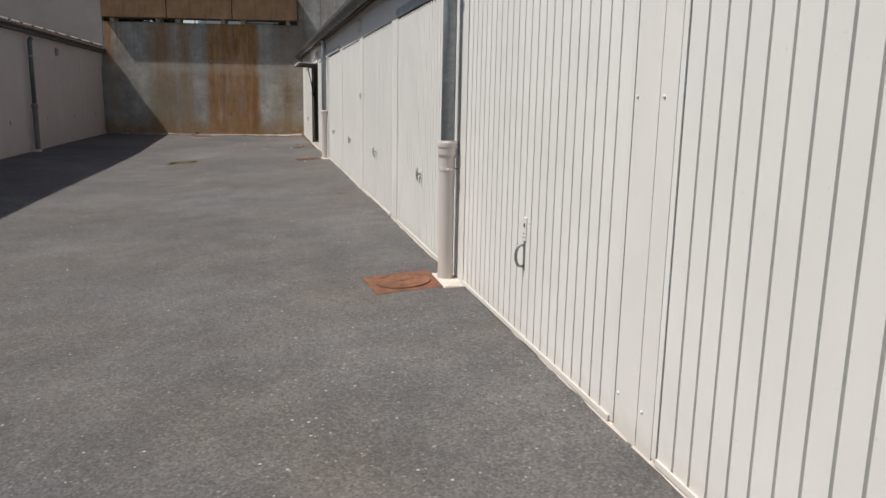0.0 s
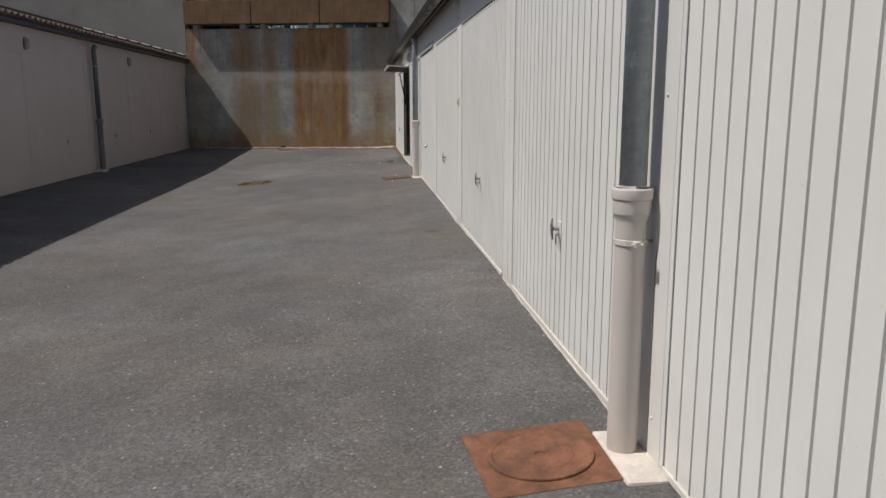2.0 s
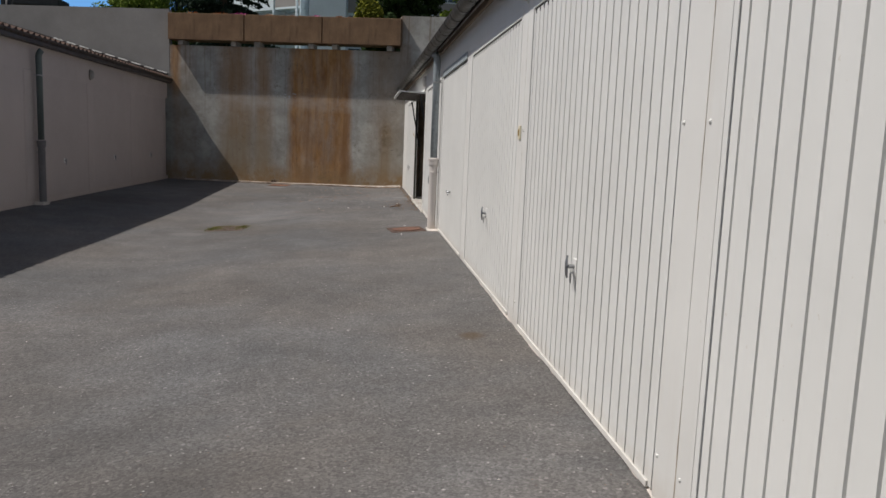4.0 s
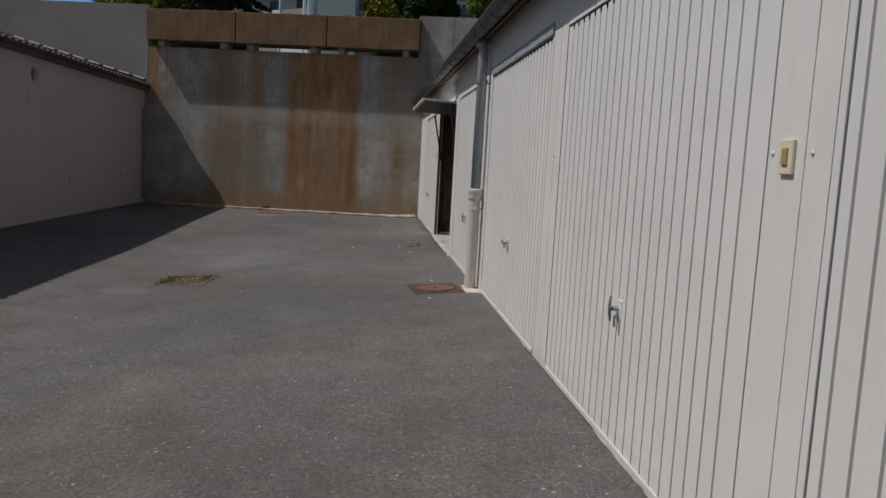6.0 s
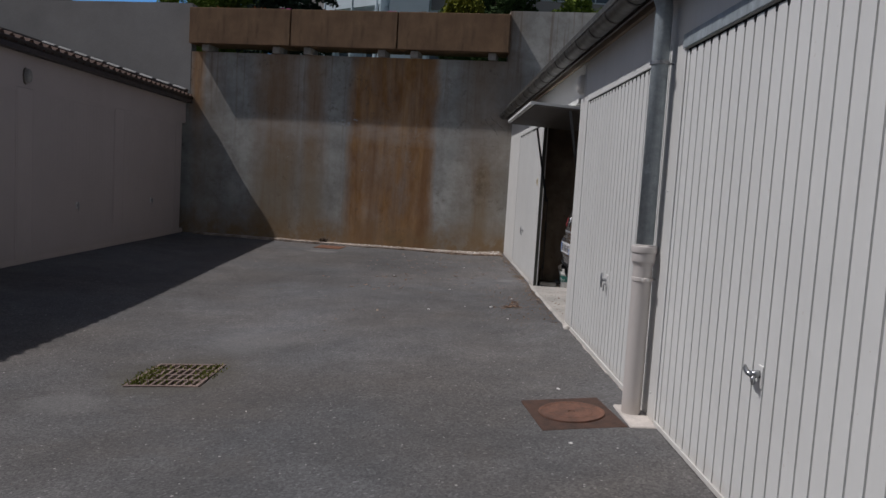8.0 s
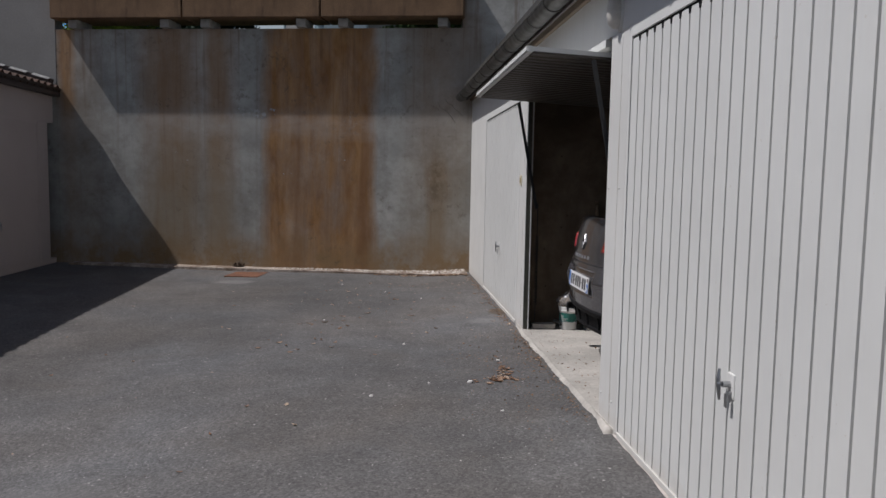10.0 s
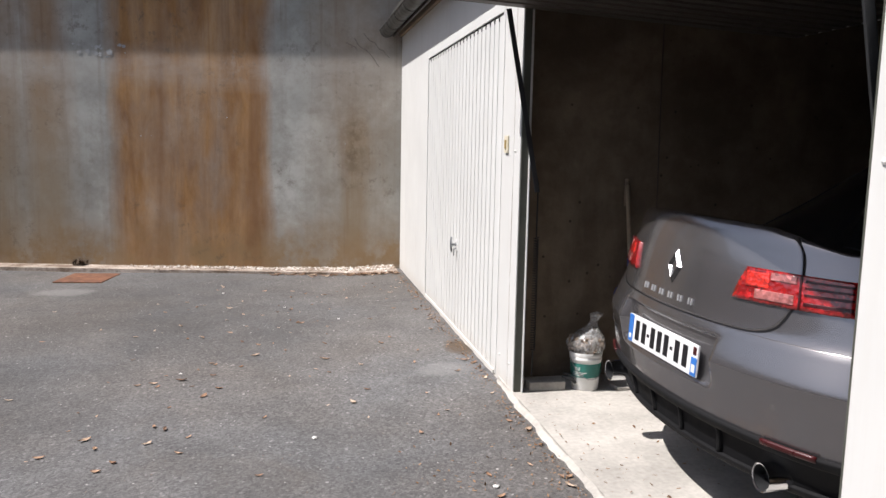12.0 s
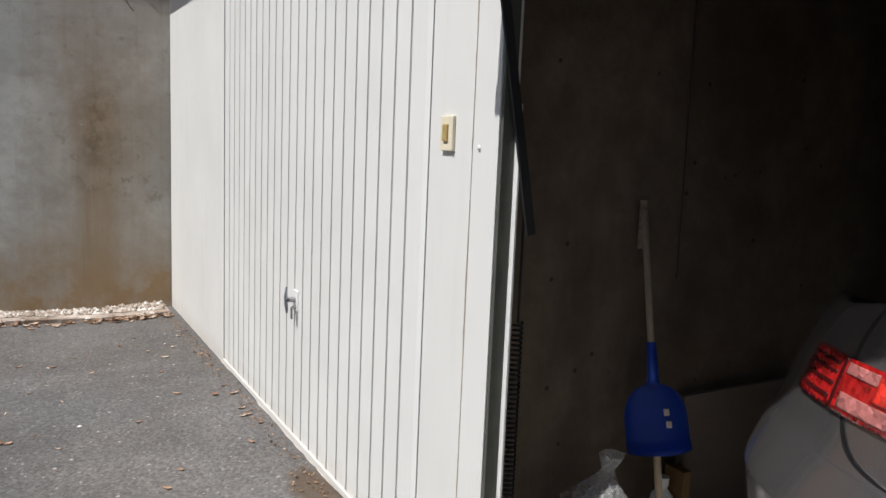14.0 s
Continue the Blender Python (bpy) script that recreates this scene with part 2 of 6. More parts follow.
def rust_material(name="rusty_iron", dark=(0.115, 0.055, 0.034), light=(0.265, 0.115, 0.062)):
    n = Nodes(name)
    col = n.mix(n.ramp(n.noise(9.0, 6, 0.7), (0.35, 0.0), (0.65, 1.0)), dark, light)
    col = n.mix(n.ramp(n.noise(60.0, 4, 0.7), (0.5, 0.0), (0.8, 0.5)), col, (0.07, 0.045, 0.035))
    n.bump(n.noise(45.0, 5, 0.7), 0.5, 0.004)
    return n.done(col, 0.85, 0.15)


def streaked_planter():
    """Brown washed concrete, darkened in runs from the rim."""
    n = Nodes("brown_aggregate_concrete")
    col = n.mix(n.ramp(n.noise(2.2, 6, 0.65), (0.34, 0.0), (0.66, 1.0)), (0.185, 0.108, 0.058), (0.295, 0.182, 0.098))
    col = n.mix(n.ramp(n.noise(4.0, 6, 0.7, (2.2, 1.0, 0.35)), (0.50, 0.0), (0.72, 0.75)), col, (0.085, 0.052, 0.032))
    col = n.mix(n.ramp(n.noise(70.0, 4, 0.7), (0.42, 0.5), (0.62, 0.0)), col, (0.12, 0.075, 0.045))
    n.bump(n.noise(55.0, 5, 0.7), 0.9, 0.006)
    return n.done(col, 0.92)


def zinc_material(name="zinc", c=(0.34, 0.385, 0.41)):
    n = Nodes(name)
    spangle = n.ramp(n.noise(22.0, 6, 0.7), (0.34, 0.80), (0.66, 1.14))
    streak = n.ramp(n.noise(5.0, 5, 0.6, (3.0, 3.0, 0.3)), (0.4, 0.82), (0.7, 1.15))
    col = n.mix(1.0, n.mix(1.0, c, spangle, "MULTIPLY"), streak, "MULTIPLY")
    scuff = n.math("MULTIPLY", n.ramp(n.noise(16.0, 6, 0.7, (1.0, 1.0, 0.7)), (0.60, 0.0), (0.68, 1.0)), n.ramp(n.noise(2.5, 3), (0.45, 0.0), (0.62, 0.8)))
    col = n.mix(scuff, col, tuple(min(v * 1.5, 0.8) for v in c))
    n.bump(n.noise(18.0, 5, 0.6), 0.10, 0.006)
    return n.done(col, n.ramp(n.noise(11.0, 4), (0.3, 0.40), (0.7, 0.62)), 0.1)


def leaf_material(name, dark, light):
    n = Nodes(name)
    col = n.mix(n.island(), dark, light)
    col = n.mix(n.ramp(n.noise(0.7, 3), (0.35, 0.0), (0.65, 0.6)), col, dark)
    return n.done(col, 0.8, 0.0, Specular_IOR_Level=0.12)


def dead_leaf_material():
    n = Nodes("dead_leaves")
    col = n.ramp(n.random(), (0.0, (0.11, 0.065, 0.042)), (0.22, (0.27, 0.145, 0.08)), (0.6, (0.44, 0.28, 0.18)), (1.0, (0.64, 0.52, 0.40)))
    n.bump(n.noise(120.0, 3), 0.4, 0.004)
    return n.done(n.mix(n.ramp(n.noise(60.0, 3), (0.4, 0.0), (0.7, 0.5)), col, (0.10, 0.06, 0.04)), 0.75, 0.0)


def pebble_material():
    n = Nodes("pale_pebbles")
    col = n.ramp(n.island(), (0.0, (0.16, 0.12, 0.09)), (0.3, (0.33, 0.26, 0.20)), (0.65, (0.48, 0.42, 0.36)), (1.0, (0.74, 0.71, 0.67)))
    n.bump(n.noise(90.0, 3), 0.3, 0.004)
    return n.done(col, 0.8, 0.0)


def bag_material():
    n = Nodes("clear_plastic_film")
    n.bump(n.noise(28.0, 5, 0.6), 0.8, 0.012)
    crease = n.ramp(n.noise(14.0, 6, 0.7, (2.0, 2.0, 0.6)), (0.40, 0.12), (0.55, 0.28), (0.66, 0.62))
    return n.done((0.92, 0.92, 0.91), 0.18, 0.0, Alpha=crease, Specular_IOR_Level=0.9)


def metallic_paint():
    n = Nodes("dark_grey_metallic_paint")
    flake = n.ramp(n.cells(900.0), (0.0, 0.8), (1.0, 1.2))
    dust = n.ramp(n.noise(3.0, 6, 0.6), (0.45, 0.0), (0.8, 0.18))
    col = n.mix(dust, n.mix(1.0, (0.27, 0.261, 0.269), flake, "MULTIPLY"), (0.27, 0.25, 0.23))
    return n.done(col, n.ramp(n.noise(2.0, 4), (0.3, 0.19), (0.7, 0.25)), 0.85, Coat_Weight=0.8, Coat_Roughness=0.06)


def lamp_glass(name, c, rough=0.12):
    """Moulded plastic lens: small facets, each a little lighter or darker."""
    n = Nodes(name)
    n.bump(n.cells(70.0, "Distance"), 0.5, 0.004)
    cell = n.ramp(n.cells(80.0), (0.15, 0.5), (0.5, 0.92), (0.75, 1.15), (0.9, 1.6))
    return n.done(n.mix(1.0, c, cell, "MULTIPLY"), rough, 0.0, Coat_Weight=1.0, Coat_Roughness=0.03, Specular_IOR_Level=0.8)


M = {
    "asphalt": asphalt_material(),
    "door": paint_material("cream_door_paint", (0.695, 0.70, 0.68), worn=0.10),
    "pillar": paint_material("cream_pillar_paint", (0.69, 0.69, 0.668), worn=0.22),
    "lintel": paint_material("lintel_paint", (0.47, 0.43, 0.36), worn=0.4),
    # darker copy of the cream paint; the left row's shade is in its colour
    "shade_door": paint_material("shaded_left_door_paint", (0.52, 0.45, 0.42), worn=0.22),
    "concrete_wall": wall_material(),
    "render": plain("grey_render", (0.285, 0.278, 0.265), 0.9, 0, 0.2, 1.1, 40, 0.4),
    "cement": plain("pale_cement", (0.66, 0.605, 0.55), 0.9, 0, 0.3, 5, 60, 0.6),
    "kerb": kerb_material(),
    "slab": plain("garage_slab", (0.55, 0.52, 0.475), 0.9, 0, 0.32, 2.5, 40, 0.5),
    "inner": grimy_wall(),
    "stain": plain("rust_stained_paint", (0.40, 0.335, 0.265), 0.8, 0, 0.4, 30, 90, 0.2),
    # brown-grey, darkened to hold the shade under the raised leaf
    "inner_paint": plain("shaded_brown_grey_paint", (0.085, 0.072, 0.06), 0.6, 0.1, 0.3, 3, 60, 0.2),
    # concrete darkened in its colour for the unlit depth of the garages
    "deep_shade": plain("deep_shade_concrete", (0.06, 0.05, 0.042), 0.95, 0, 0.4, 2.2, 30, 0.4),
    "rust": rust_material(),
    "grate": rust_material("pale_rusted_iron", (0.16, 0.115, 0.095), (0.33, 0.245, 0.21)),
    "rust_lid": rust_material("reddish_old_lid", (0.105, 0.058, 0.042), (0.20, 0.098, 0.064)),
    "rust_dark": rust_material("rusty_old_plate", (0.052, 0.032, 0.025), (0.105, 0.056, 0.038)),
    "zinc": zinc_material(),
    "gutter": zinc_material("weathered_gutter_zinc", (0.075, 0.074, 0.066)),
    "pvc": paint_material("painted_pvc", (0.60, 0.56, 0.53), worn=0.2),
    "steel": plain("worn_steel", (0.42, 0.43, 0.44), 0.34, 0.9, 0.25, 30, 200, 0.1),
    "bright": plain("satin_bright_metal", (0.86, 0.86, 0.87), 0.32, 0.5, 0.06, 20, 200, 0.0),
    "magenta": leaf_material("magenta_flowers", (0.25, 0.03, 0.12), (0.50, 0.10, 0.28)),
    "badge": plain("polished_badge_metal", (0.17, 0.17, 0.175), 0.22, 1.0, 0.2, 60, 200, 0.0),
    "chrome": plain("chrome", (0.75, 0.76, 0.78), 0.1, 1.0, 0.06, 20, 200, 0.0),
    "dark_steel": plain("dark_painted_steel", (0.03, 0.031, 0.033), 0.55, 0.3, 0.2, 12, 120, 0.1),
    "reveal": plain("grey_green_steel", (0.080, 0.083, 0.066), 0.7, 0.0, 0.25, 10, 90, 0.1),
    "black": plain("black_plastic", (0.010, 0.010, 0.011), 0.7, 0, 0.2, 12, 150, 0.15),
    "rubber": plain("tyre_rubber", (0.02, 0.02, 0.02), 0.85, 0, 0.2, 12, 150, 0.3),
    "planter": streaked_planter(),
    "soil": plain("soil", (0.10, 0.065, 0.04), 0.95, 0, 0.4, 8, 60, 0.8),
    "roof_tile": plain("brown_roof_tile", (0.10, 0.057, 0.040), 0.85, 0, 0.35, 3, 40, 0.4),
    "flashing": plain("pale_flashing", (0.42, 0.42, 0.41), 0.5, 0.3, 0.25, 8, 60, 0.2),
    "brown_gutter": plain("dark_brown_gutter", (0.075, 0.06, 0.055), 0.5, 0.2, 0.25, 6, 60, 0.1),
    "ivory": plain("ivory_plastic", (0.72, 0.66, 0.50), 0.4, 0, 0.1, 20, 100, 0.0),
    "ochre": plain("yellowed_plastic", (0.42, 0.31, 0.12), 0.4, 0, 0.2, 60, 150, 0.0),
    "white": plain("white_plastic", (0.74, 0.74, 0.72), 0.4, 0, 0.12, 9, 90, 0.1),
    "label": plain("green_label", (0.03, 0.19, 0.155), 0.45, 0, 0.15, 20, 90, 0.0),
    "blue": plain("blue_plastic", (0.028, 0.085, 0.50), 0.38, 0, 0.15, 12, 90, 0.1),
    "wood": plain("pale_wood", (0.46, 0.36, 0.25), 0.6, 0, 0.3, 14, 60, 0.2, (1, 1, 0.1)),
    "plate_timber": plain("dull_brown_timber", (0.27, 0.21, 0.15), 0.8, 0, 0.3, 6, 60, 0.2, (1, 0.1, 1)),
    "timber": plain("brown_timber", (0.22, 0.125, 0.05), 0.7, 0, 0.3, 10, 60, 0.2, (1, 1, 0.1)),
    "board": plain("grey_board", (0.19, 0.155, 0.125), 0.75, 0, 0.2, 4, 60, 0.15),
    "block": plain("grey_block", (0.42, 0.395, 0.355), 0.95, 0, 0.3, 9, 70, 0.7),
    "bark": plain("bark_chips", (0.34, 0.25, 0.18), 0.9, 0, 0.5, 40, 90, 0.8),
    "film": bag_material(),
    "car": metallic_paint(),
    "glass": plain("dark_car_glass", (0.012, 0.014, 0.016), 0.04, 0, 0.05, 5, 50, 0.0),
    "red": lamp_glass("red_lamp_glass", (0.34, 0.010, 0.010)),
    "clear": lamp_glass("clear_lamp_glass", (0.40, 0.14, 0.13)),
    "facet": lamp_glass("bright_red_lamp_glass", (0.72, 0.035, 0.022)),
    "deep_red": plain("red_reflector", (0.05, 0.004, 0.005), 0.3, 0, 0.1, 30, 90, 0.0),
    "plate": plain("white_reflective_plate", (0.80, 0.80, 0.80), 0.35, 0, 0.05, 9, 90, 0.0),
    "plate_blue": plain("blue_plate_band", (0.03, 0.17, 0.55), 0.35, 0, 0.1, 9, 90, 0.0),
    "ink": plain("black_ink", (0.015, 0.015, 0.017), 0.4, 0, 0.1, 9, 90, 0.0),
    "lampwhite": plain("milky_lamp_cover", (0.62, 0.60, 0.56), 0.35, 0, 0.15, 20, 90, 0.1),
    "pebble": pebble_material(),
    "dry": leaf_material("dry_leaves", (0.16, 0.085, 0.045), (0.42, 0.28, 0.17)),
    "dead_leaf": dead_leaf_material(),
    "paper": plain("white_scrap", (0.75, 0.73, 0.70), 0.8, 0, 0.15, 40, 90, 0.3),
    "moss": leaf_material("moss", (0.09, 0.11, 0.02), (0.27, 0.27, 0.075)),
    "leaf_bright": leaf_material("bright_leaves", (0.11, 0.175, 0.03), (0.27, 0.34, 0.06)),
    "leaf_dark": leaf_material("dark_leaves", (0.024, 0.046, 0.016), (0.062, 0.10, 0.03)),
    "needles": leaf_material("blue_green_needles", (0.016, 0.029, 0.021), (0.040, 0.062, 0.042)),
    "shrub": leaf_material("yellow_green_leaves", (0.10, 0.12, 0.012), (0.26, 0.25, 0.03)),
    "flower": leaf_material("orange_dry_flowers", (0.26, 0.10, 0.04), (0.45, 0.22, 0.10)),
    "trunk": plain("tree_bark", (0.10, 0.075, 0.055), 0.95, 0, 0.4, 5, 40, 0.8, (1, 1, 0.2)),
    "facade": plain("pale_blue_white_render", (0.60, 0.69, 0.745), 0.8, 0, 0.10, 0.4, 8, 0.1),
    "facade_grey": plain("grey_spandrel", (0.26, 0.25, 0.245), 0.7, 0, 0.1, 0.6, 8, 0.1),
    "window": plain("window_glass", (0.06, 0.09, 0.12), 0.06, 0, 0.3, 0.5, 8, 0.0),
    "pole": plain("grey_pole", (0.21, 0.20, 0.20), 0.85, 0, 0.25, 2, 20, 0.2),
    "grass": plain("terrace_grass", (0.07, 0.085, 0.03), 0.95, 0, 0.4, 0.5, 12, 0.6),
    "lantern": plain("grey_green_metal", (0.13, 0.16, 0.155), 0.55, 0.3, 0.2, 2, 30, 0.1),
}


for dull in ("black", "ink", "rubber"):
    M[dull].node_tree.nodes["Principled BSDF"].inputs["Specular IOR Level"].default_value = 0.15


# ---------------------------------------------------------------- mesh helpers
def link_mesh(name, bm, material, smooth=False):
    me = bpy.data.meshes.new(name)
    bmesh.ops.recalc_face_normals(bm, faces=bm.faces)
    bm.to_mesh(me)
    bm.free()
    me.materials.append(M[material])
    if smooth:
        me.polygons.foreach_set("use_smooth", [True] * len(me.polygons))
    return new(name, me)


def part(name, bm, material, parent, label="", smooth=False):
    ob = link_mesh(name, bm, material, smooth)
    ob.parent = parent
    return tagged(ob, label)


def thing(name, label, category, at=None, group="", kind=""):
    ob = new(name)
    ob.empty_display_size = 0.1
    ob.matrix_basis = at if at is not None else Matrix()
    return tagged(ob, label, category, group, kind)


def setting(name, bm, material, label, category, smooth=False):
    return tagged(link_mesh(name, bm, material, smooth), label, category, "", "structure")


def box(bm, x0, x1, y0, y1, z0, z1, bevel=0.0, m=None):
    v = [bm.verts.new((x, y, z)) for x in (x0, x1) for y in (y0, y1) for z in (z0, z1)]
    if m is not None:
        for p in v:
            p.co = m @ p.co
    f = [bm.faces.new([v[i] for i in q]) for q in ((0, 1, 3, 2), (4, 6, 7, 5), (0, 4, 5, 1), (2, 3, 7, 6), (0, 2, 6, 4), (1, 5, 7, 3))]
    if bevel:
        edges = {e for q in f for e in q.edges}
        bmesh.ops.bevel(bm, geom=list(edges), offset=bevel, segments=2, affect="EDGES", profile=0.6)
    return bm


def slab(x0, x1, y0, y1, z0, z1, bevel=0.0):
    return box(bmesh.new(), x0, x1, y0, y1, z0, z1, bevel)


def tube(bm, path, r, n=10, cap=True):
    """A round tube along a polyline; r is one radius or one a point."""
    pts = [Vector(p) for p in path]
    rr = [r] * len(pts) if isinstance(r, (int, float)) else r
    rings = []
    side = None
    for i, p in enumerate(pts):
        d = (pts[min(i + 1, len(pts) - 1)] - pts[max(i - 1, 0)]).normalized()
        if side is None:
            side = d.orthogonal().normalized()
        side = (side - d * side.dot(d)).normalized()
        up = d.cross(side)
        rings.append([bm.verts.new(p + rr[i] * (math.cos(k * math.tau / n) * side + math.sin(k * math.tau / n) * up)) for k in range(n)])
    for a, b in zip(rings, rings[1:]):
        for k in range(n):
            bm.faces.new((a[k], a[(k + 1) % n], b[(k + 1) % n], b[k]))
    if cap:
        bm.faces.new(rings[0][::-1])
        bm.faces.new(rings[-1])
    return bm


def lathe(bm, profile, n=24, at=(0, 0, 0), cap=False):
    """Turns (radius, height) pairs round the z axis."""
    o = Vector(at)
    rings = [[bm.verts.new(o + Vector((r * math.cos(k * math.tau / n), r * math.sin(k * math.tau / n), z))) for k in range(n)] for r, z in profile]
    for a, b in zip(rings, rings[1:]):
        for k in range(n):
            bm.faces.new((a[k], a[(k + 1) % n], b[(k + 1) % n], b[k]))
    if cap:
        bm.faces.new(rings[0][::-1])
        bm.faces.new(rings[-1])
    return bm


def prism(bm, outline, axis, a, b):
    """Extrudes a closed outline of pairs along an axis (0, 1 or 2) from a to b."""
    def place(p, t):
        q = list(p)
        q.insert(axis, t)
        return q
    lo = [bm.verts.new(place(p, a)) for p in outline]
    hi = [bm.verts.new(place(p, b)) for p in outline]
    k = len(outline)
    for i in range(k):
        bm.faces.new((lo[i], lo[(i + 1) % k], hi[(i + 1) % k], hi[i]))
    bm.faces.new(lo[::-1])
    bm.faces.new(hi)
    return bm


def joined(name, verts, faces, material, smooth=False):
    me = bpy.data.meshes.new(name)
    me.from_pydata(verts, [], faces)
    me.materials.append(M[material])
    if smooth:
        me.polygons.foreach_set("use_smooth", [True] * len(me.polygons))
    return new(name, me)


FACE = 1.42            # the right row's front
LEFT = -4.90           # the left row's front
PITCH = 2.768          # one garage
FIRST = 3.95           # the middle of the first door that is wholly seen


def end_y(x):
    """The front of the end wall, which stands askew."""
    return 26.18 + 0.19 * (1.42 - x)


def ground_z(x, y):
    """The yard falls to a shallow valley that carries the rain to the drain."""
    across = min(abs(x + 2.3) / 2.6, 1.0)
    rise = min(max((y - 18.5) / 9.0, 0.0), 1.0)
    valley = -0.13 * math.cos(across * math.pi / 2) ** 2 * (1 - 0.9 * rise * rise * (3 - 2 * rise))
    d = valley - 0.03 * math.exp(-((x + 1.6) / 0.8) ** 2 - ((y - 17.3) / 1.2) ** 2)
    side = min(max((1.42 - x) / 0.9, 0.0), 1.0)
    return -0.045 * side * side * (3 - 2 * side) + d + 0.012 * noise.noise((x * 0.5, y * 0.5, 3.0))


# ---------------------------------------------------------------- ground
def build_ground():
    xs = [-1500, -300, -60, -20, -9] + [-5.2 + 0.2 * i for i in range(35)] + [3, 8, 20, 60, 300, 1500]
    ys = [-1500, -300, -60, -12] + [-6 + 0.25 * i for i in range(137)] + [40, 80, 300, 1500]
    xs = sorted([x for x in xs if not -1.95 < x < -1.25] + [-1.855, -1.345])
    ys = sorted([y for y in ys if not 16.9 < y < 17.75] + [17.005, 17.635])
    verts = []
    for y in ys:
        for x in xs:
            inside = -5.3 < x < 1.7 and -6.1 < y < 28.1
            verts.append((x, y, ground_z(x, y) if inside else -0.06))
    w = len(xs)
    faces = [(j * w + i, j * w + i + 1, (j + 1) * w + i + 1, (j + 1) * w + i) for j in range(len(ys) - 1) for i in range(w - 1)
             if not (xs[i] == -1.855 and ys[j] == 17.005)]
    tagged(joined("ground", verts, faces, "asphalt", True), "worn grey asphalt yard with pale stone chips", "ground", "", "structure")


build_ground()


# ---------------------------------------------------------------- end wall
def along_end(name, x0, x1, z0, z1, depth, material, label, category, front=0.0):
    """A straight block that follows the skewed end wall, front metres before it."""
    bm = bmesh.new()
    steps = 12
    cut = [x0 + (x1 - x0) * i / steps for i in range(steps + 1)]
    rows = []
    for x in cut:
        y = end_y(x) - front
        rows.append([bm.verts.new((x, y, z0)), bm.verts.new((x, y, z1)), bm.verts.new((x, y + depth, z1)), bm.verts.new((x, y + depth, z0))])
    for a, b in zip(rows, rows[1:]):
        for k in range(4):
            bm.faces.new((a[k], b[k], b[(k + 1) % 4], a[(k + 1) % 4]))
    bm.faces.new(rows[0])
    bm.faces.new(rows[-1][::-1])
    if not label:
        return link_mesh(name, bm, material)
    return setting(name, bm, material, label, category)


PL, PR = -4.83, 1.26    # the planters' row
along_end("wall_north", PL, 9.0, -0.3, 3.50, 0.3, "concrete_wall", "grey concrete retaining wall with orange rust runs", "wall")
along_end("wall_north_4", -16.0, PL - 0.004, -0.3, 2.548, 0.3, "concrete_wall", "foot of the retaining wall behind the opposite row", "wall")
along_end("wall_north_2", -16.0, PL - 0.004, 2.55, 4.42, 0.3, "render", "raised grey rendered end of the retaining wall", "wall", 0.004)
along_end("wall_north_3", PR + 0.004, 9.0, 3.502, 4.40, 0.3, "concrete_wall", "raised grey rendered end of the retaining wall", "wall", 0.0)
kerb = along_end("kerb", -4.6, 1.37, -0.1, -0.022, 0.28, "kerb", "dirty pinkish cement kerb strip below the end wall", "kerb", 0.27)
for v in kerb.data.vertices:    # its top stays above the ground that rises to the corner
    if v.co.z > -0.05:
        v.co.z = max(-0.022, ground_z(v.co.x, end_y(v.co.x) - 0.27) + 0.016)


def build_terrace():
    bm = bmesh.new()
    v = [bm.verts.new(p) for p in ((-16, end_y(-16) + 0.25, 3.42), (9, end_y(9) + 0.25, 3.42), (300, 40, 3.42), (300, 500, 3.42), (-300, 500, 3.42), (-300, 40, 3.42))]
    bm.faces.new(v)
    bm.faces.new([bm.verts.new((p.co.x, p.co.y, -0.3)) for p in v][::-1])
    setting("ground_2", bm, "grass", "grassy terrace behind the retaining wall", "ground")


build_terrace()


def build_gravel():
    """Pebbles between kerb and wall, heaped towards the corner."""
    verts, faces = [], []
    r = random.Random(11)
    for i in range(1500):
        t = r.random() ** 0.6
        x = -1.5 + 2.85 * t
        y = end_y(x) - 0.02 - r.random() ** 1.2 * (0.14 if r.random() < 0.96 else 0.30)
        lift = 0.002 if x < 0.2 else 0.003 + 0.030 * (x - 0.2) * r.random() * max(0.0, 1.0 - (end_y(x) - y) / 0.17)
        s = 0.007 + (0.012 if x < 0.2 else 0.019) * r.random() ** 1.5
        z = max(ground_z(x, y) + 0.014, -0.02) + lift
        k = len(verts)
        a = r.random() * math.tau
        for dx, dy, dz in ((1, 0, 0), (0.2, 1, 0), (-1, 0.1, 0), (-0.1, -1, 0), (0, 0, 0.8), (0, 0, -0.8)):
            px, py = dx * math.cos(a) - dy * math.sin(a), dx * math.sin(a) + dy * math.cos(a)
            verts.append((x + s * px * (0.8 + 0.5 * r.random()), y + s * py, z + s * dz))
        for q in ((0, 1, 4), (1, 2, 4), (2, 3, 4), (3, 0, 4), (1, 0, 5), (2, 1, 5), (3, 2, 5), (0, 3, 5)):
            faces.append(tuple(k + j for j in q))
    tagged(joined("gravel", verts, faces, "pebble"), "pale pebbles heaped along the foot of the wall", "gravel", "", "stuff")


build_gravel()


